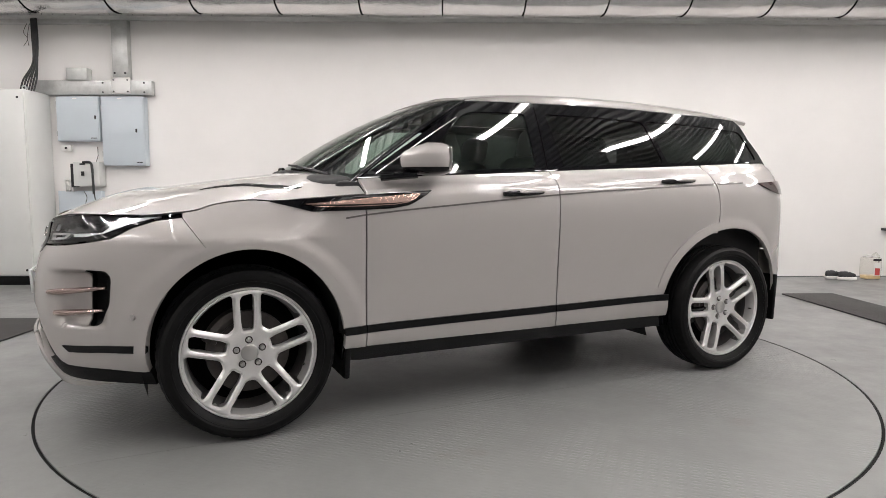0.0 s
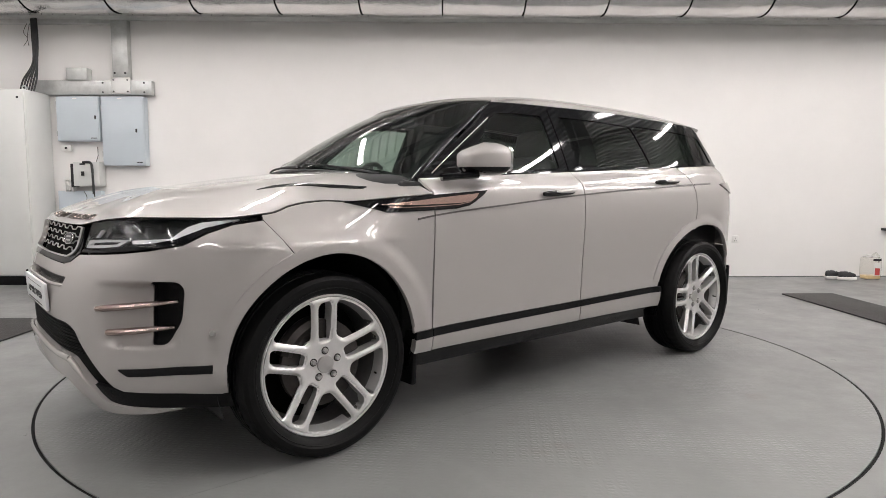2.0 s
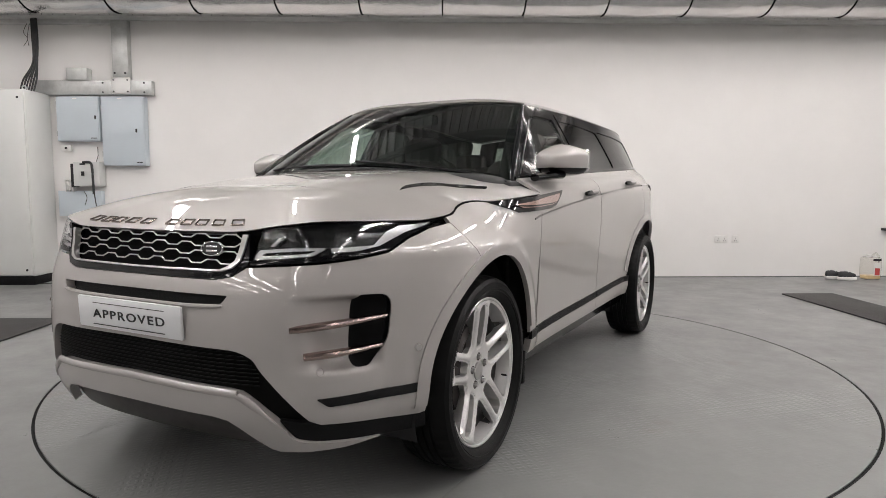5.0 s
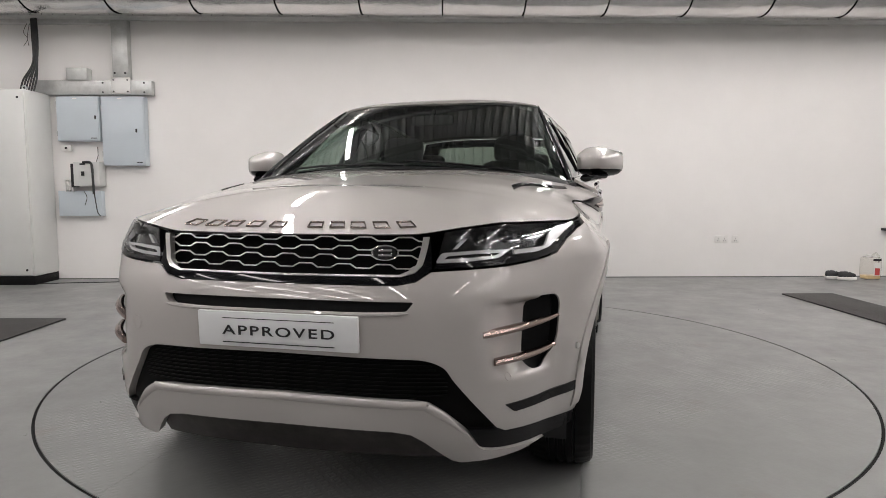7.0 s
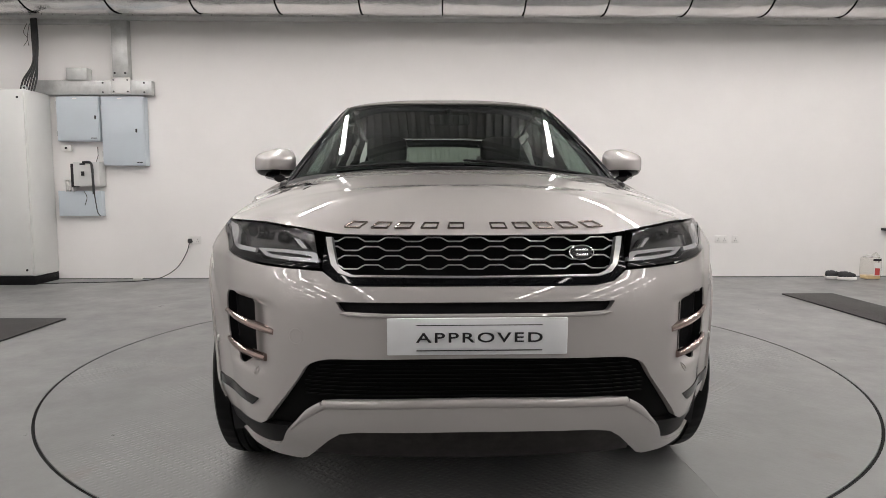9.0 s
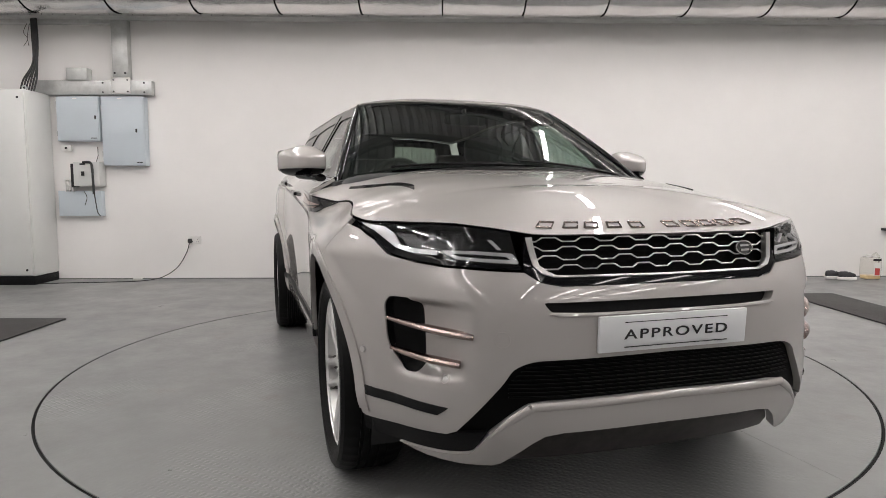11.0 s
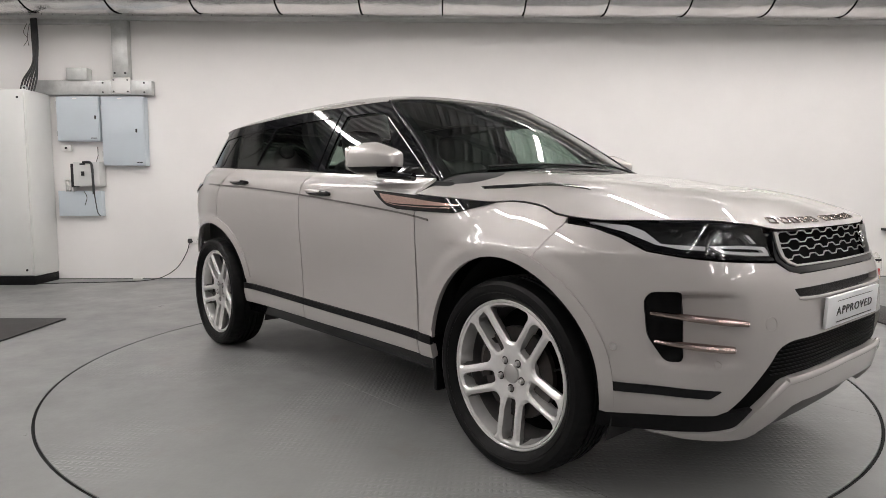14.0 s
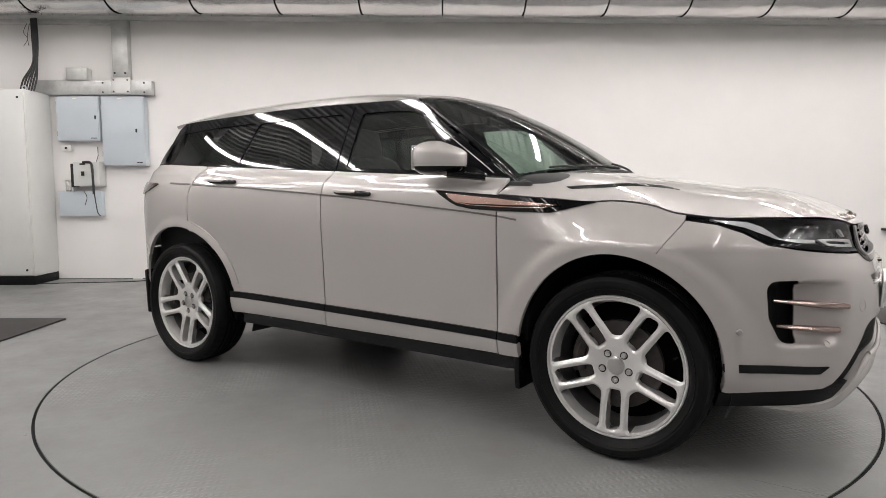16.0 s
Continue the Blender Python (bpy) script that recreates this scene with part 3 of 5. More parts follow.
        # handles
        for door_ob, x0, x1, z0, z1 in ((fd, -1.205, -1.436, 1.040, 1.050), (rd, -2.225, -2.452, 1.106, 1.112)):
            pts = [shell(np.array([side * sx_(x0 + (x1 - x0) * t)]), np.array([z0 + (z1 - z0) * t]))[0] + np.array([0, side * .012, 0]) for t in np.linspace(0, 1, 9)]
            h = part("door_handle", tube(bmesh.new(), pts, [.009, .012, .013, .013, .013, .013, .012, .011, .007], 10, 1.15), GLOSS_BLACK, door_ob, "black flush door handle")
            hp = [Vector(p) + Vector((0, side * .006, .006)) for p in pts[3:]]
            part("handle_cap", tube(bmesh.new(), hp, [.006, .010, .010, .010, .010, .006], 10, 1.1), PAINT, door_ob, "silver handle cap")
        # tail lamp
        tail = [(sx_(-2.99), 1.098), (sx_(-3.27), 1.112), (sx_(-3.31) + .04, 1.11), (sx_(-3.31) + .04, 1.03), (sx_(-3.25), 1.035), (sx_(-3.12), 1.055), (sx_(-3.03), 1.082)]
        cpart("tail_lamp", sheet(shell, flip(tail), off=.010, depth=.012, step=.02), TAIL_RED, "dark red tail lamp")
        # cabin side
        dz = lambda x, d: float(belt(x)) + d
        outer = [(x, dz(x, -.012)) for x in np.linspace(-.49, -3.24, 22)] + [(-3.205, 1.29), (-3.135, 1.376), (-3.10, 1.462)] + \
            [(x, float(rail_z(x)) - .004) for x in np.linspace(-3.05, -1.167, 16)] + [(-.84, 1.315)]
        fg = rounded([(-.80, dz(-.80, .022)), (-1.478, dz(-1.478, .022)), (-1.502, 1.472), (-1.30, 1.474), (-1.17, 1.466), (-1.10, 1.432)], .02)
        rg = rounded([(-1.655, dz(-1.655, .022)), (-2.345, dz(-2.345, .022)), (-2.285, 1.456), (-2.0, 1.472), (-1.628, 1.475)], .025)
        qg = rounded([(-2.372, dz(-2.372, .022)), (-3.15, dz(-3.15, .022)), (-3.06, 1.425), (-2.70, 1.448), (-2.310, 1.464)], .03)
        frame_ob = cpart("window_surround", sheet(cabin, outer, [fg, rg, qg], step=.035, depth=.022), GLOSS_BLACK, "gloss black pillars and window surround")
        for pane, mat, lab in ((fg, SIDE_GLASS, "front side window, tinted"), (rg, PRIVACY, "rear side window, dark privacy glass"), (qg, PRIVACY, "rear quarter window, dark privacy glass")):
            g = sheet(cabin, pane, off=-.005, depth=0, step=.04)
            part("side_window", g, mat, frame_ob, lab)
        # satin lines put on the pillars in place of their edge reflections
        for pts in ([(-.60, 1.135), (-.89, 1.315), (-1.085, 1.43)],):
            line = [cabin(np.array([x]), np.array([z]))[0] + np.array([0, side * .004, .002]) for x, z in bend(pts, 5)]
            part("pillar_glint", tube(bmesh.new(), line, .0028, 6), SATIN, frame_ob, "thin satin line standing for the reflection along the pillar")
        for x0, x1 in ((-1.545, -1.575),):
            line = [cabin(np.array([x0 + (x1 - x0) * t]), np.array([1.165 + .345 * t]))[0] + np.array([0, side * .001, 0]) for t in np.linspace(0, 1, 8)]
            part("door_gap", tube(bmesh.new(), line, .003, 6), PIT, frame_ob)
        line = [cabin(np.array([x]), np.array([float(belt(x)) + .003]))[0] + np.array([0, side * .004, 0]) for x in np.linspace(-.5, -3.2, 20)]
        part("waist_trim", tube(bmesh.new(), line, .006, 8), GLOSS_BLACK, frame_ob)
        # pillar beside the windscreen
        line = [Vector(screen(np.array([side * 1.0]), np.array([v]))[0]) + Vector((0, side * .004, .002)) for v in np.linspace(-.02, 1, 14)]
        cpart("windscreen_pillar", tube(bmesh.new(), line, [.010] + [.015] * 9 + [.013, .010, .007, .003], 12, .75), GLOSS_BLACK, "gloss black windscreen pillar")


def build_top():
    # bonnet
    n_k, ws = 110, np.concatenate([np.linspace(0, .12, 9), np.linspace(.15, .5, 12), np.linspace(.56, 1, 8)])
    ks = np.linspace(-S_DOOR + SEAM, S_DOOR - SEAM, n_k)
    K, W = np.meshgrid(ks, ws, indexing="ij")
    P = bonnet(K, W)
    bm = bmesh.new()
    V = [[bm.verts.new(P[i, j]) for j in range(len(ws))] for i in range(n_k)]
    for i in range(n_k - 1):
        for j in range(len(ws) - 1):
            bm.faces.new((V[i][j], V[i + 1][j], V[i + 1][j + 1], V[i][j + 1]))
    lip = [bm.verts.new(P[i, 0] + np.array([-.01, 0, -.004]) - np.array([0, .01 * np.sign(P[i, 0, 1]), 0])) for i in range(n_k)]
    for i in range(n_k - 1):
        bm.faces.new((V[i + 1][0], V[i][0], lip[i], lip[i + 1]))
    bmesh.ops.remove_doubles(bm, verts=bm.verts[:], dist=2e-4)
    bmesh.ops.recalc_face_normals(bm, faces=bm.faces[:])
    hood = cpart("bonnet", bm, PAINT, "silver clamshell bonnet", angle=50)
    # raised plain blocks where the nose carries its dark metal characters
    for y in [-.388, -.301, -.227, -.144, -.059, .078, .155, .227, .305, .388]:
        blk = []
        for a in (-.024, .024):
            k = float(s_of_y(y + a))
            blk.append([bonnet(np.array([k]), np.array([w]))[0] for w in (.064, .122)])
        bm = bmesh.new()
        rim = [blk[0][0], blk[1][0], blk[1][1], blk[0][1]]
        up = np.array([.5, 0, .85])
        tube(bm, [Vector(q + .002 * up) for q in rim + [rim[0]]], .0036, 6)
        part("bonnet_emblem_bar", bm, SMOKE_CHROME, hood, "dark chrome plain emblem block")
    for side in (1, -1):
        out = [(1.29, .272), (1.42, .232), (1.58, .155), (1.69, .112), (1.715, .130), (1.63, .182), (1.48, .255), (1.37, .283)]
        out = [(side * k, w) for k, w in out]
        part("bonnet_vent", sheet(bonnet, out, off=.003, depth=.006, step=.02), GLOSS_BLACK, hood, "gloss black vent in the bonnet")
    # windscreen, cowl, wipers
    cpart("windscreen", sheet(screen, [(-1, 0), (1, 0), (1, 1), (-1, 1)], step=.045, depth=.005, scale=(.75, .9)), WINDSCREEN, "raked windscreen with reflections")
    frit = sheet(screen, [(-1, 0), (1, 0), (1, 1), (-1, 1)], [[(-.93, .05), (.93, .05), (.925, .955), (-.925, .955)]], off=-.006, depth=0, step=.05, scale=(.75, .9))
    cpart("windscreen_border", frit, GLOSS_BLACK, "black printed border of the windscreen")
    cowl = [screen(np.array([u]), np.array([-.012]))[0] + np.array([.012, 0, -.006]) for u in np.linspace(-1, 1, 24)]
    cpart("cowl", tube(bmesh.new(), cowl, .024, 8, .5), BLACK_PLASTIC, "black plastic cowl at the windscreen foot")
    for u0, v0, u1, v1 in ((.80, .0, .05, .045), (.05, .0, -.72, .05)):
        line = [Vector(screen(np.array([u0 + (u1 - u0) * t]), np.array([v0 + (v1 - v0) * t]))[0]) + Vector((.016, 0, .006)) for t in np.linspace(0, 1, 12)]
        cpart("wiper", tube(bmesh.new(), line, [.010] * 4 + [.007] * 8, 6, .8), BLACK_PLASTIC, "black wiper at rest")
    # roof
    cpart("roof", sheet(roof, [(-1, 0), (1, 0), (1, 1), (-1, 1)], step=.045, depth=.02, scale=(.62, 2.2)), PAINT, "silver roof with rear spoiler")
    lip = [(u, 1 - .062 * (1 - abs(u) ** 2.2)) for u in np.linspace(-.985, .985, 25)]
    cpart("roof_lip", sheet(screen, [(-.985, 1.0)] + lip[1:-1] + [(.985, 1.0)], off=.005, depth=.006, step=.03, scale=(.75, .9)), PAINT, "silver front edge of the roof")
    # tail
    def hatch(u, v):
        u, v = np.asarray(u, float), np.asarray(v, float)
        top = roof(u * .96, 1 + 0 * u) + np.array([.05, 0, -.03])
        low = np.stack([-3.30 - .12 * (1 - u * u), .74 * u, 1.10 + 0 * u], -1)
        return top + (low - top) * v[..., None]
    cpart("rear_window_border", sheet(hatch, [(-1, 0), (1, 0), (1, .75), (-1, .75)], [[(-.80, .16), (.80, .16), (.80, .62), (-.80, .62)]], step=.06, depth=.01, scale=(.7, .5)), GLOSS_BLACK)
    cpart("rear_window", sheet(hatch, [(-.81, .15), (.81, .15), (.81, .63), (-.81, .63)], off=-.004, step=.06, depth=.01, scale=(.7, .5)), REAR_GLASS, "tinted rear window")
    w = TAIL - sx_(-3.335)
    cpart("tailgate", sheet(lambda u, v: np.where((u > 0)[:, None], shell(TAIL - np.abs(u), v), shell(-(TAIL - np.abs(u)), v)), [(-w, .66), (w, .66), (w, 1.15), (-w, 1.15)], step=.04), PAINT)
    cpart("tailgate_shelf", sheet(hatch, [(-1, .70), (1, .70), (1, 1.02), (-1, 1.02)], off=.006, step=.06, depth=.01, scale=(.7, .5)), PAINT)
    wb = TAIL - sx_(-3.222)
    cpart("rear_bumper", sheet(lambda u, v: np.where((u > 0)[:, None], shell(TAIL - np.abs(u), v), shell(-(TAIL - np.abs(u)), v)), [(-wb, .36), (wb, .36), (wb + .018, .52), (wb + .075, .635), (w + .01, .73), (w, .655), (-w, .655), (-w - .01, .73), (-wb - .075, .635), (-wb - .018, .52)], step=.04), PAINT)
    cpart("rear_valance", sheet(lambda u, v: np.where((u > 0)[:, None], shell(TAIL - np.abs(u), v), shell(-(TAIL - np.abs(u)), v)), [(-wb, .24), (wb, .24), (wb, .358), (-wb, .358)], off=-.01, step=.05), BLACK_PLASTIC)


def build_nose():
    # grille
    back = [(-.44, .925), (.44, .925), (.425, .83), (.40, .79), (.344, .782), (-.344, .782), (-.40, .79), (-.425, .83)]
    g = cpart("grille", sheet(shell, back, off=-.030, depth=0, step=.04), PIT, "honeycomb grille with silver bars in a satin frame")
    part("grille_surround", sheet(shell, [(-.446, .832), (-.404, .799), (-.344, .788), (.344, .788), (.404, .799), (.446, .832), (.437, .924), (.424, .924), (.412, .838), (.385, .818), (.35, .811), (-.35, .811), (-.385, .818), (-.412, .838), (-.424, .924), (-.437, .924)], off=.002, depth=.03, step=.025), GLOSS_BLACK, g, "gloss black lower surround")
    line = [(-.436, .922), (-.430, .89), (-.418, .842), (-.398, .820), (-.36, .809), (0, .806), (.36, .809), (.398, .820), (.418, .842), (.430, .89), (.436, .922)]
    fr = [(s, z) for s, z in line]
    inn = [(s * .958 if abs(s) > .38 else s * .985, z + (.005 if z < .83 else 0)) for s, z in line]
    part("grille_frame", sheet(shell, fr + inn[::-1], off=.008, depth=.02, step=.02), SATIN, g, "satin silver grille frame")
    for row in range(4):
        z0 = .916 - .0262 * row
        half = .415 if row < 3 else .40
        period = .1206
        x = -.020 - 4 * period - (period / 2 if row % 2 else 0)
        wave = []
        while x < half + period:
            wave += [(x, z0 + .0056), (x + .040, z0 + .0056), (x + .0603, z0 - .0056), (x + .1003, z0 - .0056)]
            x += period
        xs = np.clip(np.array([w[0] for w in wave]), -half, half)
        run = [(a, w[1]) for a, w in zip(xs, wave)]
        path = []
        for a, b in zip(run, run[1:]):
            if b[0] - a[0] > .001:
                path += [(a[0] + (b[0] - a[0]) * t, a[1] + (b[1] - a[1]) * t) for t in (0, .5)]
        path.append(run[-1])
        p3 = [shell(np.array([a]), np.array([b]))[0] - np.array([.006, 0, 0]) for a, b in path]
        part("grille_bar", tube(bmesh.new(), p3, .0023, 6, 1.0), SATIN, g)
    c = shell(np.array([.308]), np.array([.877]))[0] + np.array([.004, 0, 0])
    turn = Matrix.Translation(Vector(c)) @ pose(0, 0, 0, 0, -12, 12) @ pose(0, 0, 0, 0, 0, -90)
    bm = spun(bmesh.new(), [(0, .006), (.85, .006), (1, 0)], 40)
    bmesh.ops.transform(bm, matrix=turn @ Matrix.Diagonal((.038, 1, .0215, 1)), verts=bm.verts[:])
    part("badge", bm, LAMP_DARK, g, "small dark oval badge with a silver rim")
    ring = [turn @ Vector((.038 * math.cos(a), .006, .0215 * math.sin(a))) for a in np.linspace(0, math.tau, 41)]
    bm = tube(bmesh.new(), ring, .002, 6)
    for z in (.007, -.007):
        box(bm, (-.020, .004, z - .0035), (.020, .008, z + .0035), .001, turn)
    part("badge_rim", bm, CHROME, g, "silver badge rim with two plain bars")
    # plate
    pl = cpart("number_plate", boxed((-.006, -.254, .597), (.006, .254, .703), .003, Matrix.Translation((.858, 0, 0)) @ Matrix.Translation((0, 0, .645)) @ pose(0, 0, 0, 0, 3, 0) @ Matrix.Translation((0, 0, -.645))), PLATE_WHITE, "white show plate with black lettering")
    txt = bpy.data.curves.new("plate_text", "FONT")
    txt.body, txt.size, txt.align_x, txt.align_y, txt.extrude, txt.space_character = "APPROVED", .051, "CENTER", "CENTER", .0006, 1.22
    txt.offset = .0006
    tmp = new("plate_text", txt)
    me = bpy.data.meshes.new_from_object(tmp)
    bpy.data.objects.remove(tmp)
    me.materials.append(INK)
    me.transform(Matrix.Diagonal((1.22, .78, 1, 1)))
    ob = new("plate_lettering", me)
    ob.parent = pl
    ob.matrix_local = Matrix.Translation((.8655, .006, .646)) @ pose(0, 0, 0, 0, 3, 0) @ Matrix(((0, 0, 1, 0), (1, 0, 0, 0), (0, 1, 0, 0), (0, 0, 0, 1)))
    tagged(ob, "black capital letters on the plate")
    for z in (.683, .611):
        part("plate_line", boxed((.864, -.172, z - .0012), (.8665, .182, z + .0012), 0), INK, pl)
    # head lamps
    for side, flip, _ in both:
        lampline = [(.452, .832), (.55, .836), (.67, .843), (.775, .854), (.885, .871), (.973, .913), (1.07, .941), (1.14, .950), (1.232, .972)] + \
            [(s, float(bonnet_edge_z(s)) - .004) for s in np.linspace(1.16, .48, 16)]
        hl = cpart("headlamp", sheet(shell, flip(lampline), off=-.035, depth=-.034, step=.03), LAMP_DARK, "slim wraparound headlamp with clear lens")
        part("lens", sheet(shell, flip(lampline), off=.001, depth=.0, step=.03), LENS, hl, "clear lamp lens")
        trim = lampline[:7] + [(1.07, .945), (.965, .925), (.86, .886), (.775, .872), (.688, .866), (.645, .852), (.452, .842)]
        part("lamp_lower_trim", sheet(shell, flip(trim), off=.002, depth=.006, step=.02), GLOSS_BLACK, hl, "black trim under the lamp")
        # light guides: a flat closed bracket beside the grille, then a rising bar
        guide = rounded([(.690, .886), (.58, .885), (.470, .878), (.452, .850), (.552, .854), (.640, .862)], .010)
        gap = rounded([(.652, .8775), (.58, .8755), (.490, .8695), (.478, .8605), (.552, .8635), (.630, .8695)], .004)
        part("light_guide", sheet(shell, flip(guide), [flip(gap)], off=-.006, depth=.012, step=.014), LAMP_GREY, hl, "silver daytime light bracket")
        bar = [(.700, .884), (.845, .891), (.905, .931), (.955, .948), (1.07, .956), (1.10, .957), (.990, .934), (.915, .897), (.815, .876), (.700, .872)]
        part("light_guide", sheet(shell, flip(bar), off=-.006, depth=.010, step=.016), LAMP_GREY, hl, "silver rising light bar")
        part("lamp_divider", sheet(shell, flip([(.548, .918), (.516, .889), (.504, .889), (.534, .917)]), off=-.010, depth=.010, step=.014), LAMP_GREY, hl, "slanted silver divider in the lamp")
        for s, z, r in ((.60, .918, .017), (.70, .924, .017), (.79, .928, .015)):
            c = shell(np.array([side * s]), np.array([z]))[0]
            turn = Matrix.Translation(Vector(c)) @ pose(0, 0, 0, 0, 0, side * (18 + 60 * (s - .5)) - 90)
            bm = spun(bmesh.new(), [(0, -.028), (r * .55, -.030), (r * .9, -.022), (r, -.018), (r * 1.05, -.03)], 20)
            bmesh.ops.transform(bm, matrix=turn, verts=bm.verts[:])
            part("projector", bm, LAMP_DARK, hl, "round dark lamp projector")


def build_mirrors():
    for side in (1, -1):
        m = cpart("door_mirror", tube(bmesh.new(), [(-.60, side * .855, 1.116), (-.66, side * .885, 1.122), (-.75, side * .93, 1.132)], [.030, .028, .034], 10, .6), GLOSS_BLACK, "door mirror with silver cap on a black foot")

        def form(p):
            q = Vector(p)
            taper = 1 - .20 * max(0, p.x)
            q.y *= taper
            q.z = p.z * (1 - .12 * max(0, p.y * side)) * taper
            if p.z > 0:
                q.z *= 1 - .38 * max(0, p.x) - .28 * max(0, p.y * side)
            return q
        turn = pose(0, 0, 0, 0, 0, side * -24)
        bm = pebble(bmesh.new(), (-.800, side * .916, 1.203), (.120, .102, .074), .50, .55, turn, 40, 24, form)
        geo = bmesh.ops.bisect_plane(bm, geom=bm.verts[:] + bm.edges[:] + bm.faces[:], plane_co=(0, 0, 1.163), plane_no=(0, 0, 1), clear_inner=True)
        part("mirror_cap", bm, PAINT, m, "silver mirror cap")
        bm = pebble(bmesh.new(), (-.800, side * .916, 1.201), (.118, .100, .076), .50, .55, turn, 40, 24, form)
        bmesh.ops.bisect_plane(bm, geom=bm.verts[:] + bm.edges[:] + bm.faces[:], plane_co=(0, 0, 1.164), plane_no=(0, 0, -1), clear_inner=True)
        part("mirror_base", bm, GLOSS_BLACK, m, "gloss black lower mirror shell")
        bm = pebble(bmesh.new(), (-.900, side * .955, 1.203), (.012, .085, .055), .3, .4, turn)
        part("mirror_glass", bm, CHROME, m, "mirror glass")


def build_wheel():
    """One wheel standing at the origin: its outer face looks towards +y."""
    w = new("wheel")
    R = .369
    prof = [(.272, .062), (.282, .084), (.300, .104), (.322, .115), (.342, .114), (.356, .104), (.364, .086), (R, .058)]
    for y in (.045, .015, -.015, -.045):
        prof += [(R, y + .006), (R - .007, y + .004), (R - .007, y - .004), (R, y - .006)]
    prof += [(R, -.058), (.364, -.086), (.356, -.104), (.342, -.114), (.322, -.115), (.300, -.104), (.282, -.082), (.272, -.062)]
    bm = spun(bmesh.new(), prof, 144, None, True)
    for v in bm.verts:
        rad = math.hypot(v.co.x, v.co.z)
        k = int(round(math.atan2(v.co.z, v.co.x) / math.tau * 144 + (2 if v.co.y > 0 else 0)))
        if rad > .3585 and abs(v.co.y) > .045 and k % 3 == 0:
            v.co.x *= 1 - .003 / rad
            v.co.z *= 1 - .003 / rad
    part("tyre", bm, RUBBER, w, "black low-profile tyre with tread blocks", angle=28)
    bead = [(.3105, .110), (.3120, .1125), (.3135, .1115)]
    part("sidewall_ring", spun(bmesh.new(), bead, 96), RUBBER, w)
    # rim: barrel and flange
    flange = [(.284, .070), (.285, .086), (.281, .090), (.276, .089), (.272, .082), (.270, .070)]
    rim = part("rim", spun(bmesh.new(), flange, 96, None, True), ALLOY, w, "silver five twin-spoke alloy rim")

    part("barrel", spun(bmesh.new(), [(.266, .072), (.258, .05), (.250, -.02), (.245, -.09), (.262, -.09), (.27, .02), (.274, .07)], 72, None, True), BARREL, rim, "dull inner barrel")

    def face(u, v):
        u, v = np.asarray(u, float), np.asarray(v, float)
        r = np.hypot(u, v)
        y = np.interp(r, [0, .05, .09, .15, .22, .262, .275], [.060, .060, .066, .078, .088, .090, .086])
        turn = (np.arctan2(v, u) - math.pi / 2 + math.pi / 5) % (math.tau / 5) - math.pi / 5
        y = y - .55 * np.clip(np.abs(r * np.sin(turn)) - .044, 0, .02) * ease(r, .10, .14) * (1 - ease(r, .24, .262))
        pts, edge = np.stack([u, v], -1).reshape(-1, 2), np.full(u.size, 9.0)
        for hole in holes:
            edge = np.minimum(edge, near_edges(hole, pts))
        y = y - .008 * (1 - ease(edge.reshape(u.shape), 0, .009))
        return np.stack([u, y, v], -1)
    holes = []
    for k in range(5):
        a = math.tau * k / 5 + math.pi / 2
        ax, lat = np.array([math.cos(a), math.sin(a)]), np.array([-math.sin(a), math.cos(a)])
        slot = [(.096, .021), (.130, .027), (.236, .030), (.257, .022), (.250, -.018), (.232, -.030), (.130, -.027), (.096, -.021)]
        holes.append(rounded([tuple(ax * r + lat * l) for r, l in slot], .010, 3))
        b = a + math.pi / 5
        bx, bl = np.array([math.cos(b), math.sin(b)]), np.array([-math.sin(b), math.cos(b)])
        t1 = math.radians(21.5)
        win = [bx * .122 + bl * .018, bx * .180 + bl * .060, bx * .230 + bl * .095]
        win += [bx * .264 * math.cos(q) + bl * .264 * math.sin(q) for q in np.linspace(t1, -t1, 11)]
        win += [bx * .230 - bl * .095, bx * .180 - bl * .060, bx * .122 - bl * .018]
        holes.append(rounded([tuple(q) for q in win], .012, 3))
    disc = [tuple(q) for q in oval(0, 0, .272, .272, 0, 360, 90)[:-1]]
    part("spokes", sheet(face, disc, holes, step=.007, depth=.055, core=(0, -.2, 0)), ALLOY, rim, "twin spokes", angle=40)
    for k in range(5):
        a = math.tau * (k + .5) / 5 + math.pi / 2 + math.pi / 5 * 1
        m = Matrix.Translation((.056 * math.cos(a), 0, .056 * math.sin(a)))
        bm = spun(bmesh.new(), [(.0145, .058), (.0145, .052)], 14, m)
        spun(bm, [(0, .074), (.0085, .074), (.0105, .071), (.0108, .055)], 6, m)
        part("wheel_nut", bm, SATIN, rim)
        bm = spun(bmesh.new(), [(.0108, .0625), (.0160, .0635)], 18, m)
        part("nut_recess", bm, DARK_METAL, rim)
    part("centre_cap", spun(bmesh.new(), [(0, .069), (.028, .068), (.035, .065), (.037, .058)], 32), SATIN, rim, "round centre cap")
    a = radians(200)
    part("valve", tube(bmesh.new(), [(.245 * math.cos(a), .06, .245 * math.sin(a)), (.235 * math.cos(a), .085, .235 * math.sin(a))], .004, 6), BLACK_PLASTIC, rim)
    part("brake_disc", spun(bmesh.new(), [(.07, .035), (.175, .030), (.177, .010), (.07, .005)], 48, None, True), DARK_METAL, w, "dull steel brake disc")
    bm = tube(bmesh.new(), [(.165 * math.cos(radians(q)), .012, .165 * math.sin(radians(q))) for q in range(20, 85, 6)], .042, 8, .8)
    part("brake_caliper", bm, DARK_METAL, w)
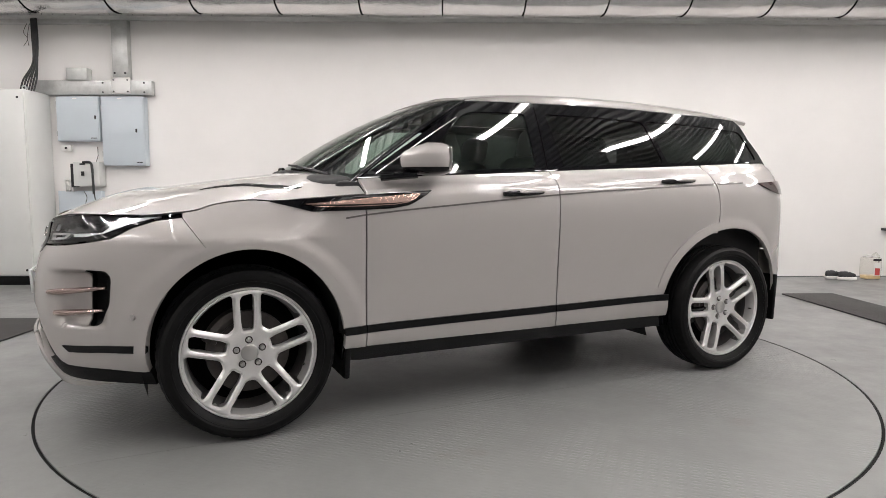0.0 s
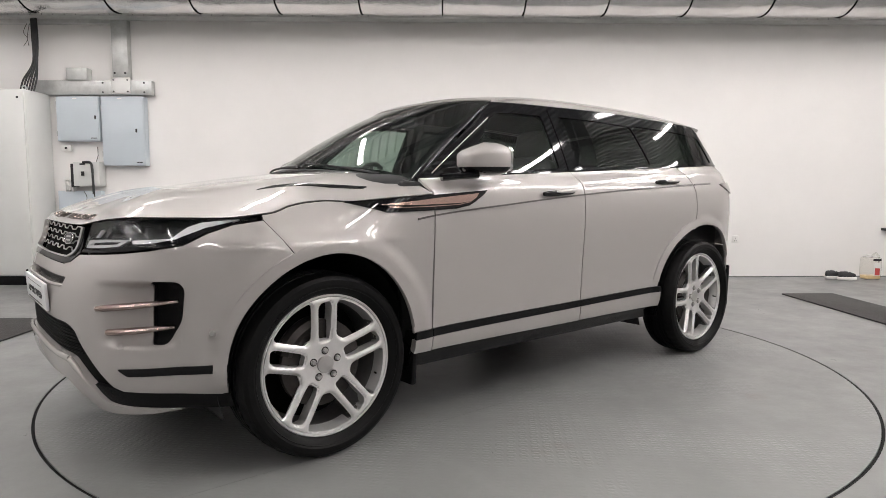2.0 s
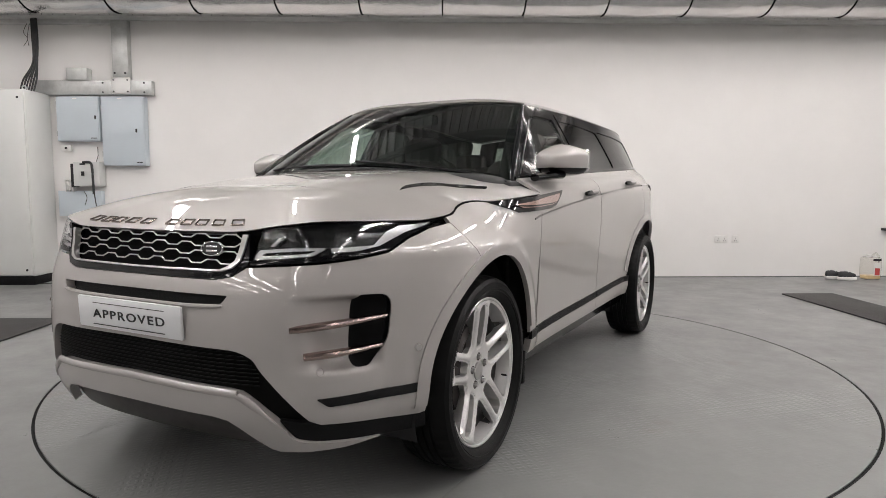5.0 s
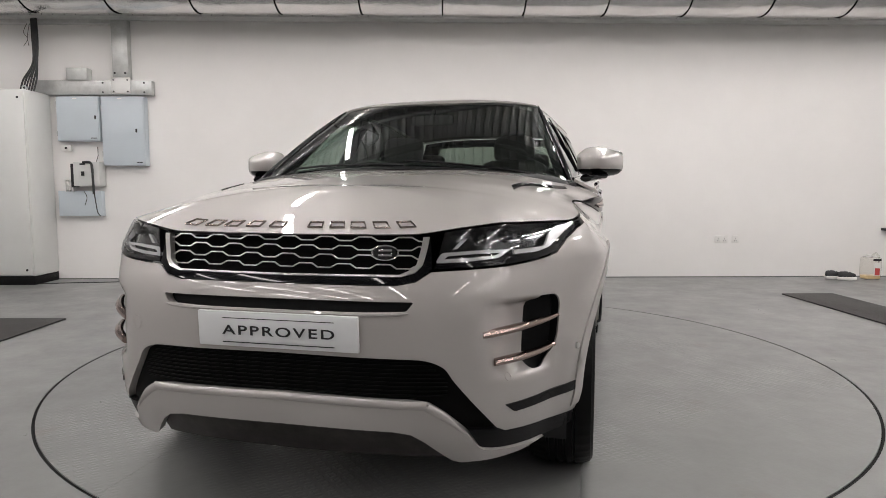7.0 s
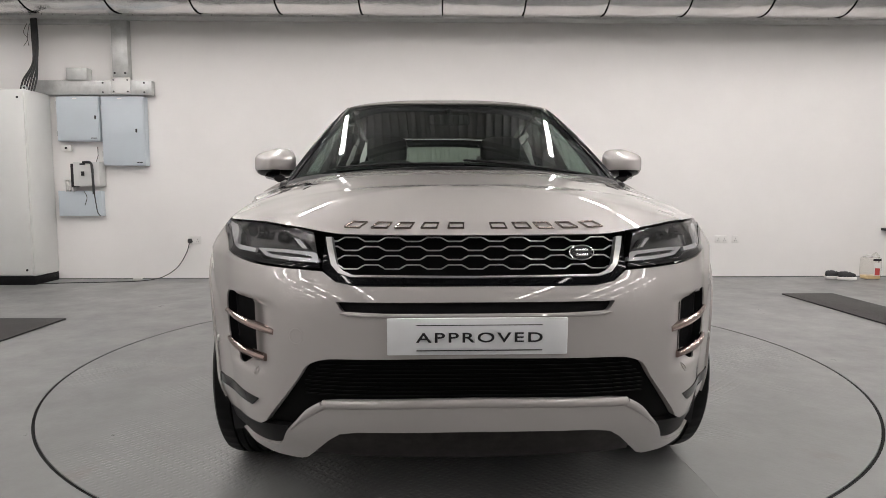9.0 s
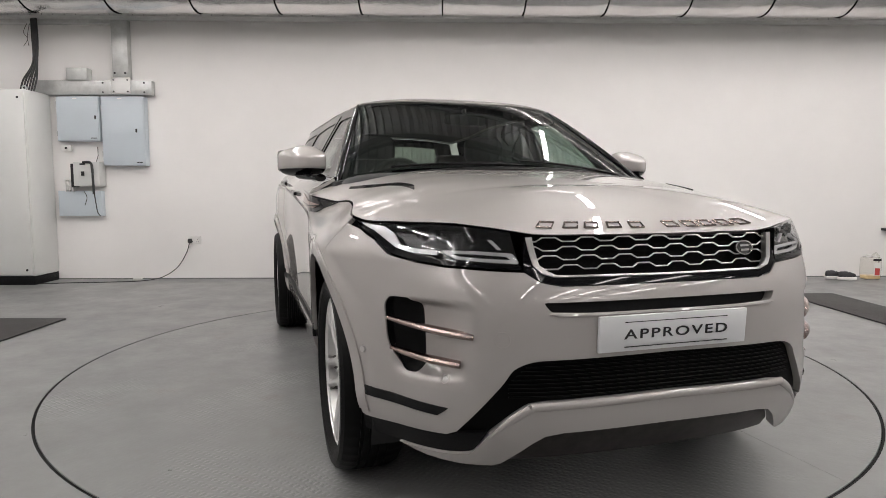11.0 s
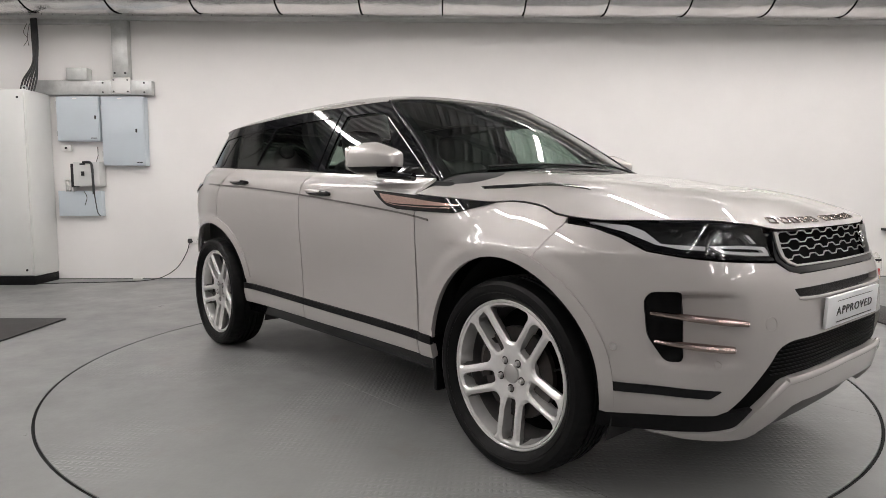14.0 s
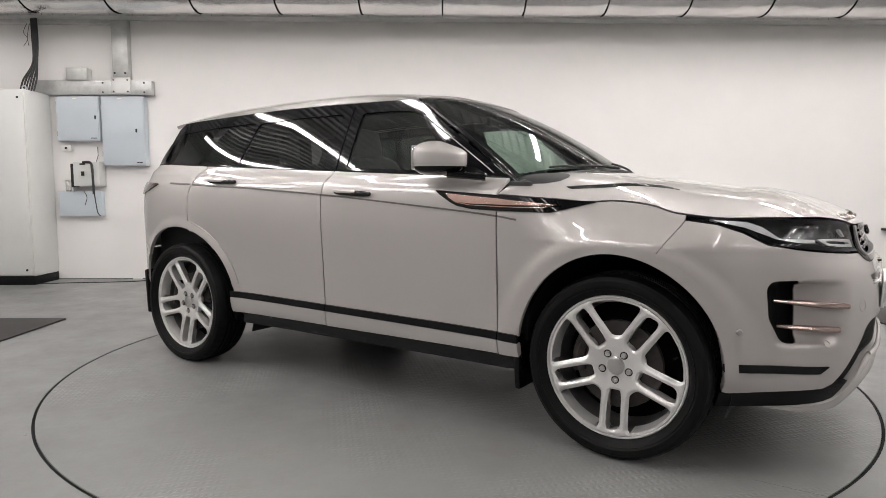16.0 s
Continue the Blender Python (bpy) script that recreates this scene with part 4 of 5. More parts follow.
    part("hub", spun(bmesh.new(), [(0, .05), (.08, .05), (.10, .02), (.20, -.06), (.245, -.085)], 40), PIT, w)
    return w


def build_wheels():
    first = build_wheel()
    first.parent = car
    spins = ((0, .795, 0, 2), (-2.702, .858, 0, 14), (0, -.795, 180, 36), (-2.702, -.858, 180, 30))
    for i, (x, y, turn, spin) in enumerate(spins):
        m = Matrix.Translation(Vector((x, y, .3685 if x == 0 else .366)) - UNDER) @ pose(0, 0, 0, 0, 0, turn) @ pose(0, 0, 0, 0, spin, 0)
        if i == 0:
            first.matrix_basis = m
        else:
            copy_thing(first, m)
        # well behind the wheel, and the flap after it
        side = 1 if y > 0 else -1
        bm = bmesh.new()
        rows = []
        for yy in (.50, .82):
            rows.append([bm.verts.new((x + (.425 if x == 0 else .50) * math.cos(radians(a)), side * yy, .376 + .46 * math.sin(radians(a)))) for a in range(-20, 201, 10)])
        for k in range(len(rows[0]) - 1):
            bm.faces.new((rows[0][k], rows[0][k + 1], rows[1][k + 1], rows[1][k]))
        bm.faces.new(rows[0])
        cpart("wheel_arch_liner", bm, LINING, "black wheel arch liner")
        fx = -.405 if x == 0 else -3.195
        bm = boxed((-.014, -.085, -.12), (.014, .085, .12 if x == 0 else .17), .01, Matrix.Translation((fx - .022, side * .80, .325 if x == 0 else .36)) @ pose(0, 0, 0, 0, -4, 0))
        cpart("mud_flap", bm, BLACK_PLASTIC, "black mud flap behind the wheel")


def build_cabin():
    bm = boxed((-3.2, -.60, .25), (.42, .60, .32), .02)
    cpart("underbody", bm, BLACK_PLASTIC, "black underbody")
    cpart("engine_bay", boxed((-.40, -.52, .3), (.66, .52, .80), .05), PIT)
    cpart("cabin_floor", boxed((-3.2, -.78, .36), (-.45, .78, .42), .02), LINING)
    for side in (1, -1):
        cpart("door_lining", boxed((-3.15, side * .80 - .02, .40), (-.40, side * .80 + .02, 1.10), .02), LINING, "dark door lining")
    cpart("dashboard", pebble(bmesh.new(), (-.62, 0, 1.03), (.36, .80, .115), .45, .35), LINING, "dark dashboard")
    cpart("firewall", boxed((-.50, -.8, .40), (-.44, .8, 1.05), .01), LINING)
    cpart("load_floor", boxed((-3.3, -.74, .75), (-2.75, .74, .95), .02), LINING)
    cpart("headlining", sheet(roof, [(-.94, .03), (.94, .03), (.94, .95), (-.94, .95)], off=-.03, depth=0, step=.08, scale=(.62, 2.2)), LINING, "dark headlining")
    for y in (-.38, .38):
        cpart("seat_back", pebble(bmesh.new(), (-1.60, y, .93), (.09, .25, .33), .45, .5, pose(0, 0, 0, 0, -16, 0)), SEAT, "dark leather seat back")
        cpart("seat_cushion", pebble(bmesh.new(), (-1.32, y, .62), (.28, .26, .10), .45, .5), SEAT)
        cpart("headrest", pebble(bmesh.new(), (-1.725, y, 1.325), (.055, .135, .09), .5, .6, pose(0, 0, 0, 0, -12, 0)), SEAT, "dark headrest")
    cpart("rear_bench", pebble(bmesh.new(), (-2.45, 0, .92), (.11, .68, .32), .4, .3, pose(0, 0, 0, 0, -18, 0)), SEAT, "dark rear bench")
    for y in (-.42, .42):
        cpart("headrest", pebble(bmesh.new(), (-2.58, y, 1.27), (.05, .13, .075), .5, .6), SEAT, "dark headrest")
    # steering wheel on the right-hand seat
    m = Matrix.Translation((-.98, -.38, 1.055)) @ pose(0, 0, 0, 0, 68, 0)
    ring = [m @ Vector((.182 * math.cos(a), .182 * math.sin(a), 0)) for a in np.linspace(0, math.tau, 49)]
    bm = tube(bmesh.new(), ring, .015, 8)
    for a in (0, 2.2, -2.2):
        tube(bm, [m @ Vector((.05 * math.cos(a + math.pi), .05 * math.sin(a + math.pi), 0)), m @ Vector((.178 * math.cos(a + math.pi), .178 * math.sin(a + math.pi), 0))], .014, 8, .6)
    pebble(bm, m @ Vector((0, 0, 0)), (.075, .075, .03), .6, .6, m.to_3x3().to_4x4())
    cpart("steering_wheel", bm, SEAT, "dark leather steering wheel")
    bm = pebble(bmesh.new(), (-1.02, 0, 1.45), (.02, .12, .032), .4, .5)
    tube(bm, [(-1.02, 0, 1.46), (-1.05, 0, 1.51)], .012, 8)
    cpart("rear_view_mirror", bm, BLACK_PLASTIC)


build_bumper()
build_flanks()
build_top()
build_nose()
build_mirrors()
build_wheels()
build_cabin()

# ---- the room ----
YAW = math.degrees(math.atan(.0227))
wall_y = lambda x: 7.70 + .0227 * x
WALL_POSE = Matrix.Translation((0, 7.70, 0)) @ pose(0, 0, 0, 0, 0, YAW)
ROOM_X0, ROOM_X1, ROOM_Y0, CEIL = -6.6, 7.6, -8.6, 4.0


def on_wall(x, z, off=0.0):
    """A point of the room at x before the back wall."""
    return Vector((x, wall_y(x) - off, z))


def build_room():
    flat = lambda u, v: np.stack([u, v, 0 * u], -1)
    hole = [(HUB.x + q[0], HUB.y + q[1]) for q in oval(0, 0, DISC_R + .0145, DISC_R + .0145, 0, 360, 180)[:-1]]
    ob = part("floor", sheet(flat, [(ROOM_X0 - .2, ROOM_Y0 - .2), (ROOM_X1 + .2, ROOM_Y0 - .2), (ROOM_X1 + .2, 8.1), (ROOM_X0 - .2, 8.1)], [hole], step=.5, depth=.09, core=(0, 0, -5)), FLOOR, smooth=False)
    tagged(ob, "grey painted workshop floor with scuffs", "floor", kind="structure")
    ob = part("pit", boxed((HUB.x - 2.6, HUB.y - 2.6, -.2), (HUB.x + 2.6, HUB.y + 2.6, -.09), 0), PIT)
    tagged(ob, "dark pit below the turntable", "pit", kind="structure")
    ob = part("wall_north", boxed((ROOM_X0 - .4, 0, -.05), (ROOM_X1 + .4, .2, CEIL + .1), 0, WALL_POSE), WALL)
    tagged(ob, "white painted back wall", "wall", kind="structure")
    # unseen side and rear walls, added to shape bounce and reflections
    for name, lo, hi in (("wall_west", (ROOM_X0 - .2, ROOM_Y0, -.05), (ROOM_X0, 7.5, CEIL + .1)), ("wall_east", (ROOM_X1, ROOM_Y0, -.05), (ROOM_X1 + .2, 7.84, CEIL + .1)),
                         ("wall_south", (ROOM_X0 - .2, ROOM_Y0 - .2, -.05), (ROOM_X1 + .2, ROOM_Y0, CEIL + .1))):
        tagged(part(name, boxed(lo, hi, 0), BOUNCE_WALL), "unseen grey wall, toned for the light it bounces on the car", "wall", kind="structure")
    # ribbed metal deck, its ribs running towards the back wall
    bm = bmesh.new()
    x, prof = ROOM_X0 - .2, []
    while x < ROOM_X1 + .2:
        prof += [(x, CEIL), (x + .06, CEIL), (x + .075, CEIL + .06), (x + .135, CEIL + .06)]
        x += .15
    rows = [[bm.verts.new((a, y, b)) for a, b in prof] for y in (ROOM_Y0 - .2, 8.1)]
    for k in range(len(prof) - 1):
        bm.faces.new((rows[0][k], rows[1][k], rows[1][k + 1], rows[0][k + 1]))
    box(bm, (ROOM_X0 - .2, ROOM_Y0 - .2, CEIL + .08), (ROOM_X1 + .2, 8.1, CEIL + .2), 0)
    tagged(part("ceiling", bm, DECK, smooth=False), "ribbed grey metal deck ceiling", "ceiling", kind="structure")
    for y in (-6.2, -4.1, -2.0, .1, 2.4, 4.75, 6.5):
        bm = bmesh.new()
        box(bm, (ROOM_X0, y - .08, CEIL - .025), (ROOM_X1, y + .08, CEIL - .003), .003)
        box(bm, (ROOM_X0, y - .008, CEIL - .22), (ROOM_X1, y + .008, CEIL - .025), 0)
        box(bm, (ROOM_X0, y - .08, CEIL - .245), (ROOM_X1, y + .08, CEIL - .22), .003)
        tagged(part("ceiling_beam", bm, BEAM, smooth=False), "dark grey steel ceiling beam", "beam", "ceiling beams", "structure")


LAMP_Z = 3.70


def strip_light(tube_material, label):
    lamp = thing("strip_light", label, "ceiling light", group="strip lights")
    part("body", boxed((-.032, -.76, .0), (.032, .76, .06), .006), WHITE_PLASTIC, lamp)
    part("diffuser", boxed((-.036, -.74, -.05), (.036, .74, -.001), .012), tube_material, lamp, "glowing tube")
    for y in (-.5, .5):
        part("hanger", tube(bmesh.new(), [(0, y, .06), (0, y, CEIL + .07 - LAMP_Z)], .004, 6), GALV, lamp)
    return lamp


def build_lights():
    # the last six are added out of view to brighten the wall's ends
    near = [(x, y) for x in (-1.66, 1.75, -3.6, 3.7) for y in (5.8, 3.7, 1.6)] + [(-5.2, 4.4), (-5.2, 1.6), (5.0, 6.0), (5.0, 3.9), (6.6, 5.0), (5.0, 1.6)]
    # unseen lamps for reflections, dimmed to hold down the front light
    far = [(x, y) for x in (-5.9, -4.7, -3.6, -1.66, 1.75, 3.7, 4.7, 6.2) for y in (-.6, -2.6, -4.6)]
    for mat, label, rows in ((TUBE, "lit white fluorescent strip light under the ceiling, outer ones added to light the wall", near), (TUBE_FAR, "unseen strip light on the camera side, dimmed to limit front light", far)):
        lamp = strip_light(mat, label)
        for i, (x, y) in enumerate(rows):
            m = Matrix.Translation((x, y, LAMP_Z))
            if i == 0:
                lamp.matrix_basis = m
            else:
                copy_thing(lamp, m)


def build_turntable():
    d = thing("turntable", "round grey painted turntable flush with the floor", "turntable", HUB)
    flat = lambda u, v: np.stack([u, v, 0 * u], -1)
    cut = .82
    for lo, hi in ((-9, -cut), (-cut, cut), (cut, 9)):
        ring = [q for q in oval(0, 0, DISC_R, DISC_R, 0, 360, 240)[:-1] if lo + .0006 < q[1] < hi - .0006]
        ends = []
        for e in (lo + .0006, hi - .0006):
            if abs(e) < DISC_R:
                ends += [(sg * math.sqrt(DISC_R ** 2 - e * e), e) for sg in (1, -1)]
        ring = sorted(ring + ends, key=lambda q: math.atan2(q[1] - max(min((lo + hi) / 2, 1.6), -1.6), q[0]))
        part("plate", sheet(flat, ring, step=.4, depth=.07, core=(0, 0, -5)), PLATE, d, "grey tread plate", smooth=False)
    return d


def build_gap_fill():
    # black filler added so the open gap reads dark at low angles
    bm = bmesh.new()
    rings = [[bm.verts.new((HUB.x + r * math.cos(k * math.tau / 240), HUB.y + r * math.sin(k * math.tau / 240), z)) for k in range(240)] for r, z in ((DISC_R + .002, -.03), (DISC_R + .002, -.003), (DISC_R + .0141, -.003), (DISC_R + .0141, -.03))]
    for r0, r1 in zip(rings, rings[1:]):
        for k in range(240):
            bm.faces.new((r0[k], r1[k], r1[(k + 1) % 240], r0[(k + 1) % 240]))
    bmesh.ops.recalc_face_normals(bm, faces=bm.faces[:])
    tagged(part("trim", bm, GAP_FILL, smooth=False), "thin black filler standing for the shaded gap round the turntable", "trim", kind="structure")


def build_duct():
    d = thing("air_duct", "round silver foil-wrapped air duct along the back wall", "duct", (0, 0, 0))
    x, yc, zc, r = -6.4, 7.06, 3.315, .385
    seam0, gap = -.005, .868
    k0 = int((x - seam0) / gap) - 1
    for k in range(k0, 9):
        a, b = max(ROOM_X0, seam0 + k * gap + .006), min(ROOM_X1, seam0 + (k + 1) * gap - .006)
        if b - a < .05:
            continue
        bm = bmesh.new()
        rows = []
        for i in range(13):
            t = i / 12
            px = a + (b - a) * t
            rows.append([])
            for j in range(72):
                w = math.tau * j / 72
                pinch = .012 * (abs(2 * t - 1) ** 6)
                rr = r - pinch + .006 * noise.noise(Vector((px * 3, math.cos(w) * 4, math.sin(w) * 4)))
                rows[-1].append(bm.verts.new((px, wall_y(px) - 7.70 + yc + rr * math.cos(w), zc + rr * math.sin(w))))
        for r0, r1 in zip(rows, rows[1:]):
            for j in range(72):
                bm.faces.new((r0[j], r0[(j + 1) % 72], r1[(j + 1) % 72], r1[j]))
        bmesh.ops.recalc_face_normals(bm, faces=bm.faces[:])
        part("duct_section", bm, FOIL, d)
        bx = seam0 + k * gap
        if bx > ROOM_X0:
            bm = bmesh.new()
            ring = [(bx, wall_y(bx) - 7.70 + yc + (r - .010) * math.cos(q), zc + (r - .010) * math.sin(q)) for q in np.linspace(0, math.tau, 73)]
            tube(bm, ring, .008, 6, 1, (1, 0, 0), False)
            part("duct_joint", bm, PIT, d, "dark joint between sections")
    # hangers
    for x in (-3.0, 1.3, 5.6):
        y = wall_y(x) - 7.70 + yc
        bm = tube(bmesh.new(), [(x, y + r * 1.01 * math.cos(q), zc + r * 1.01 * math.sin(q)) for q in np.linspace(0, math.pi, 25)], .006, 6)
        tube(bm, [(x, y, zc + r), (x, y, CEIL)], .006, 6)
        part("hanger", bm, GALV, d)


def build_tray():
    t = thing("cable_tray", "perforated galvanised cable tray under the duct", "cable tray")
    m = WALL_POSE
    bm = box(bmesh.new(), (ROOM_X0 + .2, -.26, 2.995), (ROOM_X1 - .2, -.06, 3.002), 0, m)
    box(bm, (ROOM_X0 + .2, -.264, 2.995), (ROOM_X1 - .2, -.260, 3.045), 0, m)
    box(bm, (ROOM_X0 + .2, -.06, 2.995), (ROOM_X1 - .2, -.056, 3.045), 0, m)
    part("tray", bm, GALV, t, smooth=False)
    bm = bmesh.new()
    for k in range(92):
        x = -5.6 + k * .125
        tube(bm, [m @ Vector((x, -.2645, 3.001)), m @ Vector((x + .012, -.2645, 3.04))], .0035, 5)
    tagged(part("tray_slots", bm, BEAM, t), kind="stuff")


def wall_box(name, label, cat, x0, x1, z0, z1, deep, mat, parts=True, lock=None):
    """A steel enclosure on the back wall: body, a door with an edge, a lock and its label plates."""
    e = thing(name, label, cat, on_wall((x0 + x1) / 2, z0))
    e.rotation_euler = (0, 0, radians(YAW))
    w, h = (x1 - x0) / 2, z1 - z0
    part("body", boxed((-w, -deep, 0), (w, -.001, h), .004), mat, e)
    if parts:
        part("door", boxed((-w + .008, -deep - .012, .008), (w - .008, -deep - .001, h - .008), .004), mat, e)
        lx, lz = lock
        part("lock", boxed((lx - .010, -deep - .020, lz - .022), (lx + .010, -deep - .011, lz + .022), .003), INK, e, "black lock")
        part("label_plate", boxed((-.05, -deep - .0135, h - .032), (.0, -deep - .0115, h - .018), 0), WHITE_PLASTIC, e)
        part("rating_bar", boxed((w - .10, -deep - .0135, .03), (w - .03, -deep - .0115, .04), 0), INK, e)
        for sx in (-1, 1):
            part("hinge", tube(bmesh.new(), [(-w + .004, -deep - .008, h * (.5 + .33 * sx) - .03), (-w + .004, -deep - .008, h * (.5 + .33 * sx) + .03)], .005, 8), GALV, e)
    return e


def build_electrics():
    # tall switch cabinet
    c = thing("switch_cabinet", "tall pale grey steel switch cabinet on a black plinth", "cabinet", (-5.06, 7.1, 0))
    part("plinth", boxed((-.5, .02, 0), (.485, .48, .10), .004), BLACK_PLASTIC, c, "black plinth")
    part("body", boxed((-.5, .022, .10), (.49, .48, 2.16), .006), CABINET, c)
    part("door", boxed((-.49, 0, .115), (.482, .021, 2.145), .006), CABINET, c)
    for x, z in ((.42, .17), (.42, 2.07), (-.05, .17), (.10, 1.04 + .05)):
        part("door_screw", spun(bmesh.new(), [(0, -.006), (.012, -.006), (.014, 0)], 14, Matrix.Translation((x, 0, z))), INK, c)
    ring = [(.44 + .022 * math.cos(a), .10, 2.185 + .022 * math.sin(a)) for a in np.linspace(0, math.tau, 17)]
    part("lifting_eye", tube(bmesh.new(), ring, .008, 8), GALV, c, "galvanised lifting eye")
    ring = [(.44 + .022 * math.cos(a), .42, 2.185 + .022 * math.sin(a)) for a in np.linspace(0, math.tau, 17)]
    part("lifting_eye", tube(bmesh.new(), ring, .008, 8), GALV, c, "galvanised lifting eye")
    wall_box("fuse_box", "pale blue-grey steel fuse box on the wall", "fuse box", -4.46, -3.975, 1.625, 2.135, .10, BLUE_BOX, True, (.205, .27))
    wall_box("fuse_box", "larger pale blue-grey steel fuse box on the wall", "fuse box", -3.945, -3.455, 1.345, 2.135, .11, BLUE_BOX, True, (.155, .40))
    wall_box("fuse_box", "low pale blue steel box without a lock", "fuse box", -4.50, -4.00, .757, 1.053, .08, BLUE_BOX, False)
    wall_box("junction_box", "small grey steel junction box above the trunking", "junction box", -4.315, -4.08, 2.318, 2.455, .12, GALV, False)
    j = wall_box("junction_box", "small white plastic junction box", "junction box", -4.455, -4.34, 1.515, 1.585, .05, WHITE_PLASTIC, False)
    part("knob", spun(bmesh.new(), [(0, -.062), (.012, -.062), (.014, -.05)], 14, Matrix.Translation((0, 0, .035))), INK, j)
    s = wall_box("isolator_switch", "grey wall isolator with a black lever and hanging leads", "switch", -4.27, -3.975, 1.105, 1.385, .16, CABINET, False)
    part("side_plate", boxed((-.19, -.14, -.01), (-.155, -.02, .26), .004), INK, s, "dark side plate")
    part("lever", boxed((-.05, -.185, .12), (-.02, -.16, .17), .004), INK, s, "black lever")
    part("marking", boxed((-.07, -.163, .245), (-.01, -.16, .262), 0), INK, s)
    part("lead", tube(bmesh.new(), bend([(-.03, -.17, .275), (.06, -.18, .27), (.085, -.19, .20), (.088, -.19, .05), (.092, -.19, -.09)], 6), .014, 8), CABLE, s, "thick black lead")
    part("lead", tube(bmesh.new(), bend([(.095, -.185, -.09), (.10, -.17, -.2), (.105, -.15, -.30), (.13, -.14, -.345)], 6), .006, 6), CABLE, s)
    part("lead", tube(bmesh.new(), [(.075, -.02, .46), (.08, -.03, .36), (.085, -.10, .26)], .004, 6), CABLE, s)
    part("lead", tube(bmesh.new(), bend([(-.03, -.165, -.06), (.0, -.17, -.13), (-.03, -.165, -.22)], 5), .004, 6), CABLE, s)
    pg = thing("cable_connectors", "cluster of pale plug connectors beside the isolator", "connector", on_wall(-4.35, 1.04))
    for i in range(5):
        part("connector", boxed((-.06 + i * .022, -.10, .0 + .02 * (i % 2)), (-.045 + i * .022, -.02, .14 - .03 * (i % 3)), .004), WHITE_PLASTIC, pg)
    # trunking
    def trunk(name, label, lo, hi):
        e = thing(name, label, "trunking")
        part("trough", boxed(lo, hi, .003, WALL_POSE), GALV, e)
        return e
    e = trunk("cable_trunking", "galvanised trunking dropping down the wall", (-3.80, -.10, 2.34), (-3.62, -.001, 3.05))
    for x in (-3.775, -3.655):
        part("screw", spun(bmesh.new(), [(0, -.004), (.012, -.004), (.013, 0)], 10, WALL_POSE @ Matrix.Translation((x, -.10, 2.40))), INK, e)
    e = trunk("cable_trunking", "galvanised trunking along the wall above the fuse boxes", (-4.72, -.095, 2.155), (-3.365, -.001, 2.318))
    for x in (-3.92, -3.45):
        for z in (2.185, 2.29):
            part("screw", spun(bmesh.new(), [(0, -.004), (.010, -.004), (.011, 0)], 10, WALL_POSE @ Matrix.Translation((x, -.095, z))), INK, e)
    trunk("cable_trunking", "shaded galvanised trunking under the tray", (-6.2, -.11, 2.955), (-3.80, -.001, 3.045))
    e = thing("cover_plate", "pale cover plate over the trunking joint", "cover plate")
    part("plate", boxed((-3.82, -.112, 2.165), (-3.60, -.096, 2.352), .012, WALL_POSE), WHITE_PLASTIC, e)
    for x in (-3.79, -3.63):
        for z in (2.19, 2.32):
            part("screw", spun(bmesh.new(), [(0, -.005), (.009, -.005), (.010, 0)], 10, WALL_POSE @ Matrix.Translation((x, -.112, z))), INK, e)
    # cables dropping into the cabinet
    for k in range(6):
        x0 = -4.66 + .012 * k
        x1 = -4.76 + .030 * k
        path = bend([(x0, 7.45, 3.0), (x0 + .01, 7.44, 2.75), (x0 + .008 - .01 * (k % 2), 7.43, 2.50), (x1 + .02, 7.38, 2.30), (x1, 7.34, 2.15)], 6)
        ob = part("power_cable", tube(bmesh.new(), path, .010, 8), CABLE)
        tagged(ob, "thick black cable dropping into the switch cabinet", "cable", "power cables")
    for k in range(2):
        ob = part("cable_tie", tube(bmesh.new(), bend([(-4.74 + .03 * k, 7.50, 2.95), (-4.77 + .05 * k, 7.48, 2.85), (-4.74, 7.5, 2.78), (-4.79 + .06 * k, 7.5, 2.70)], 5), .003, 5), CABLE)
        tagged(ob, "loose thin cable end", "cable", "loose cable ends")


def socket(x0, x1, double, label):
    e = thing("wall_socket", label, "socket", on_wall((x0 + x1) / 2, .425), "wall sockets")
    e.rotation_euler = (0, 0, radians(YAW))
    w = (x1 - x0) / 2
    part("plate", boxed((-w, -.012, 0), (w, -.001, .088), .004), WHITE_PLASTIC, e)
    for k in ((-.5, .5) if double else (0,)):
        part("switch", boxed((k * w - .008, -.018, .055), (k * w + .008, -.0115, .078), .002), WHITE_PLASTIC, e)
        for dx, z in ((0, .046), (-.011, .022), (.011, .022)):
            part("pin_hole", boxed((k * w + dx - .003, -.0135, z - .005), (k * w + dx + .003, -.0115, z + .005), 0), INK, e)
    return e


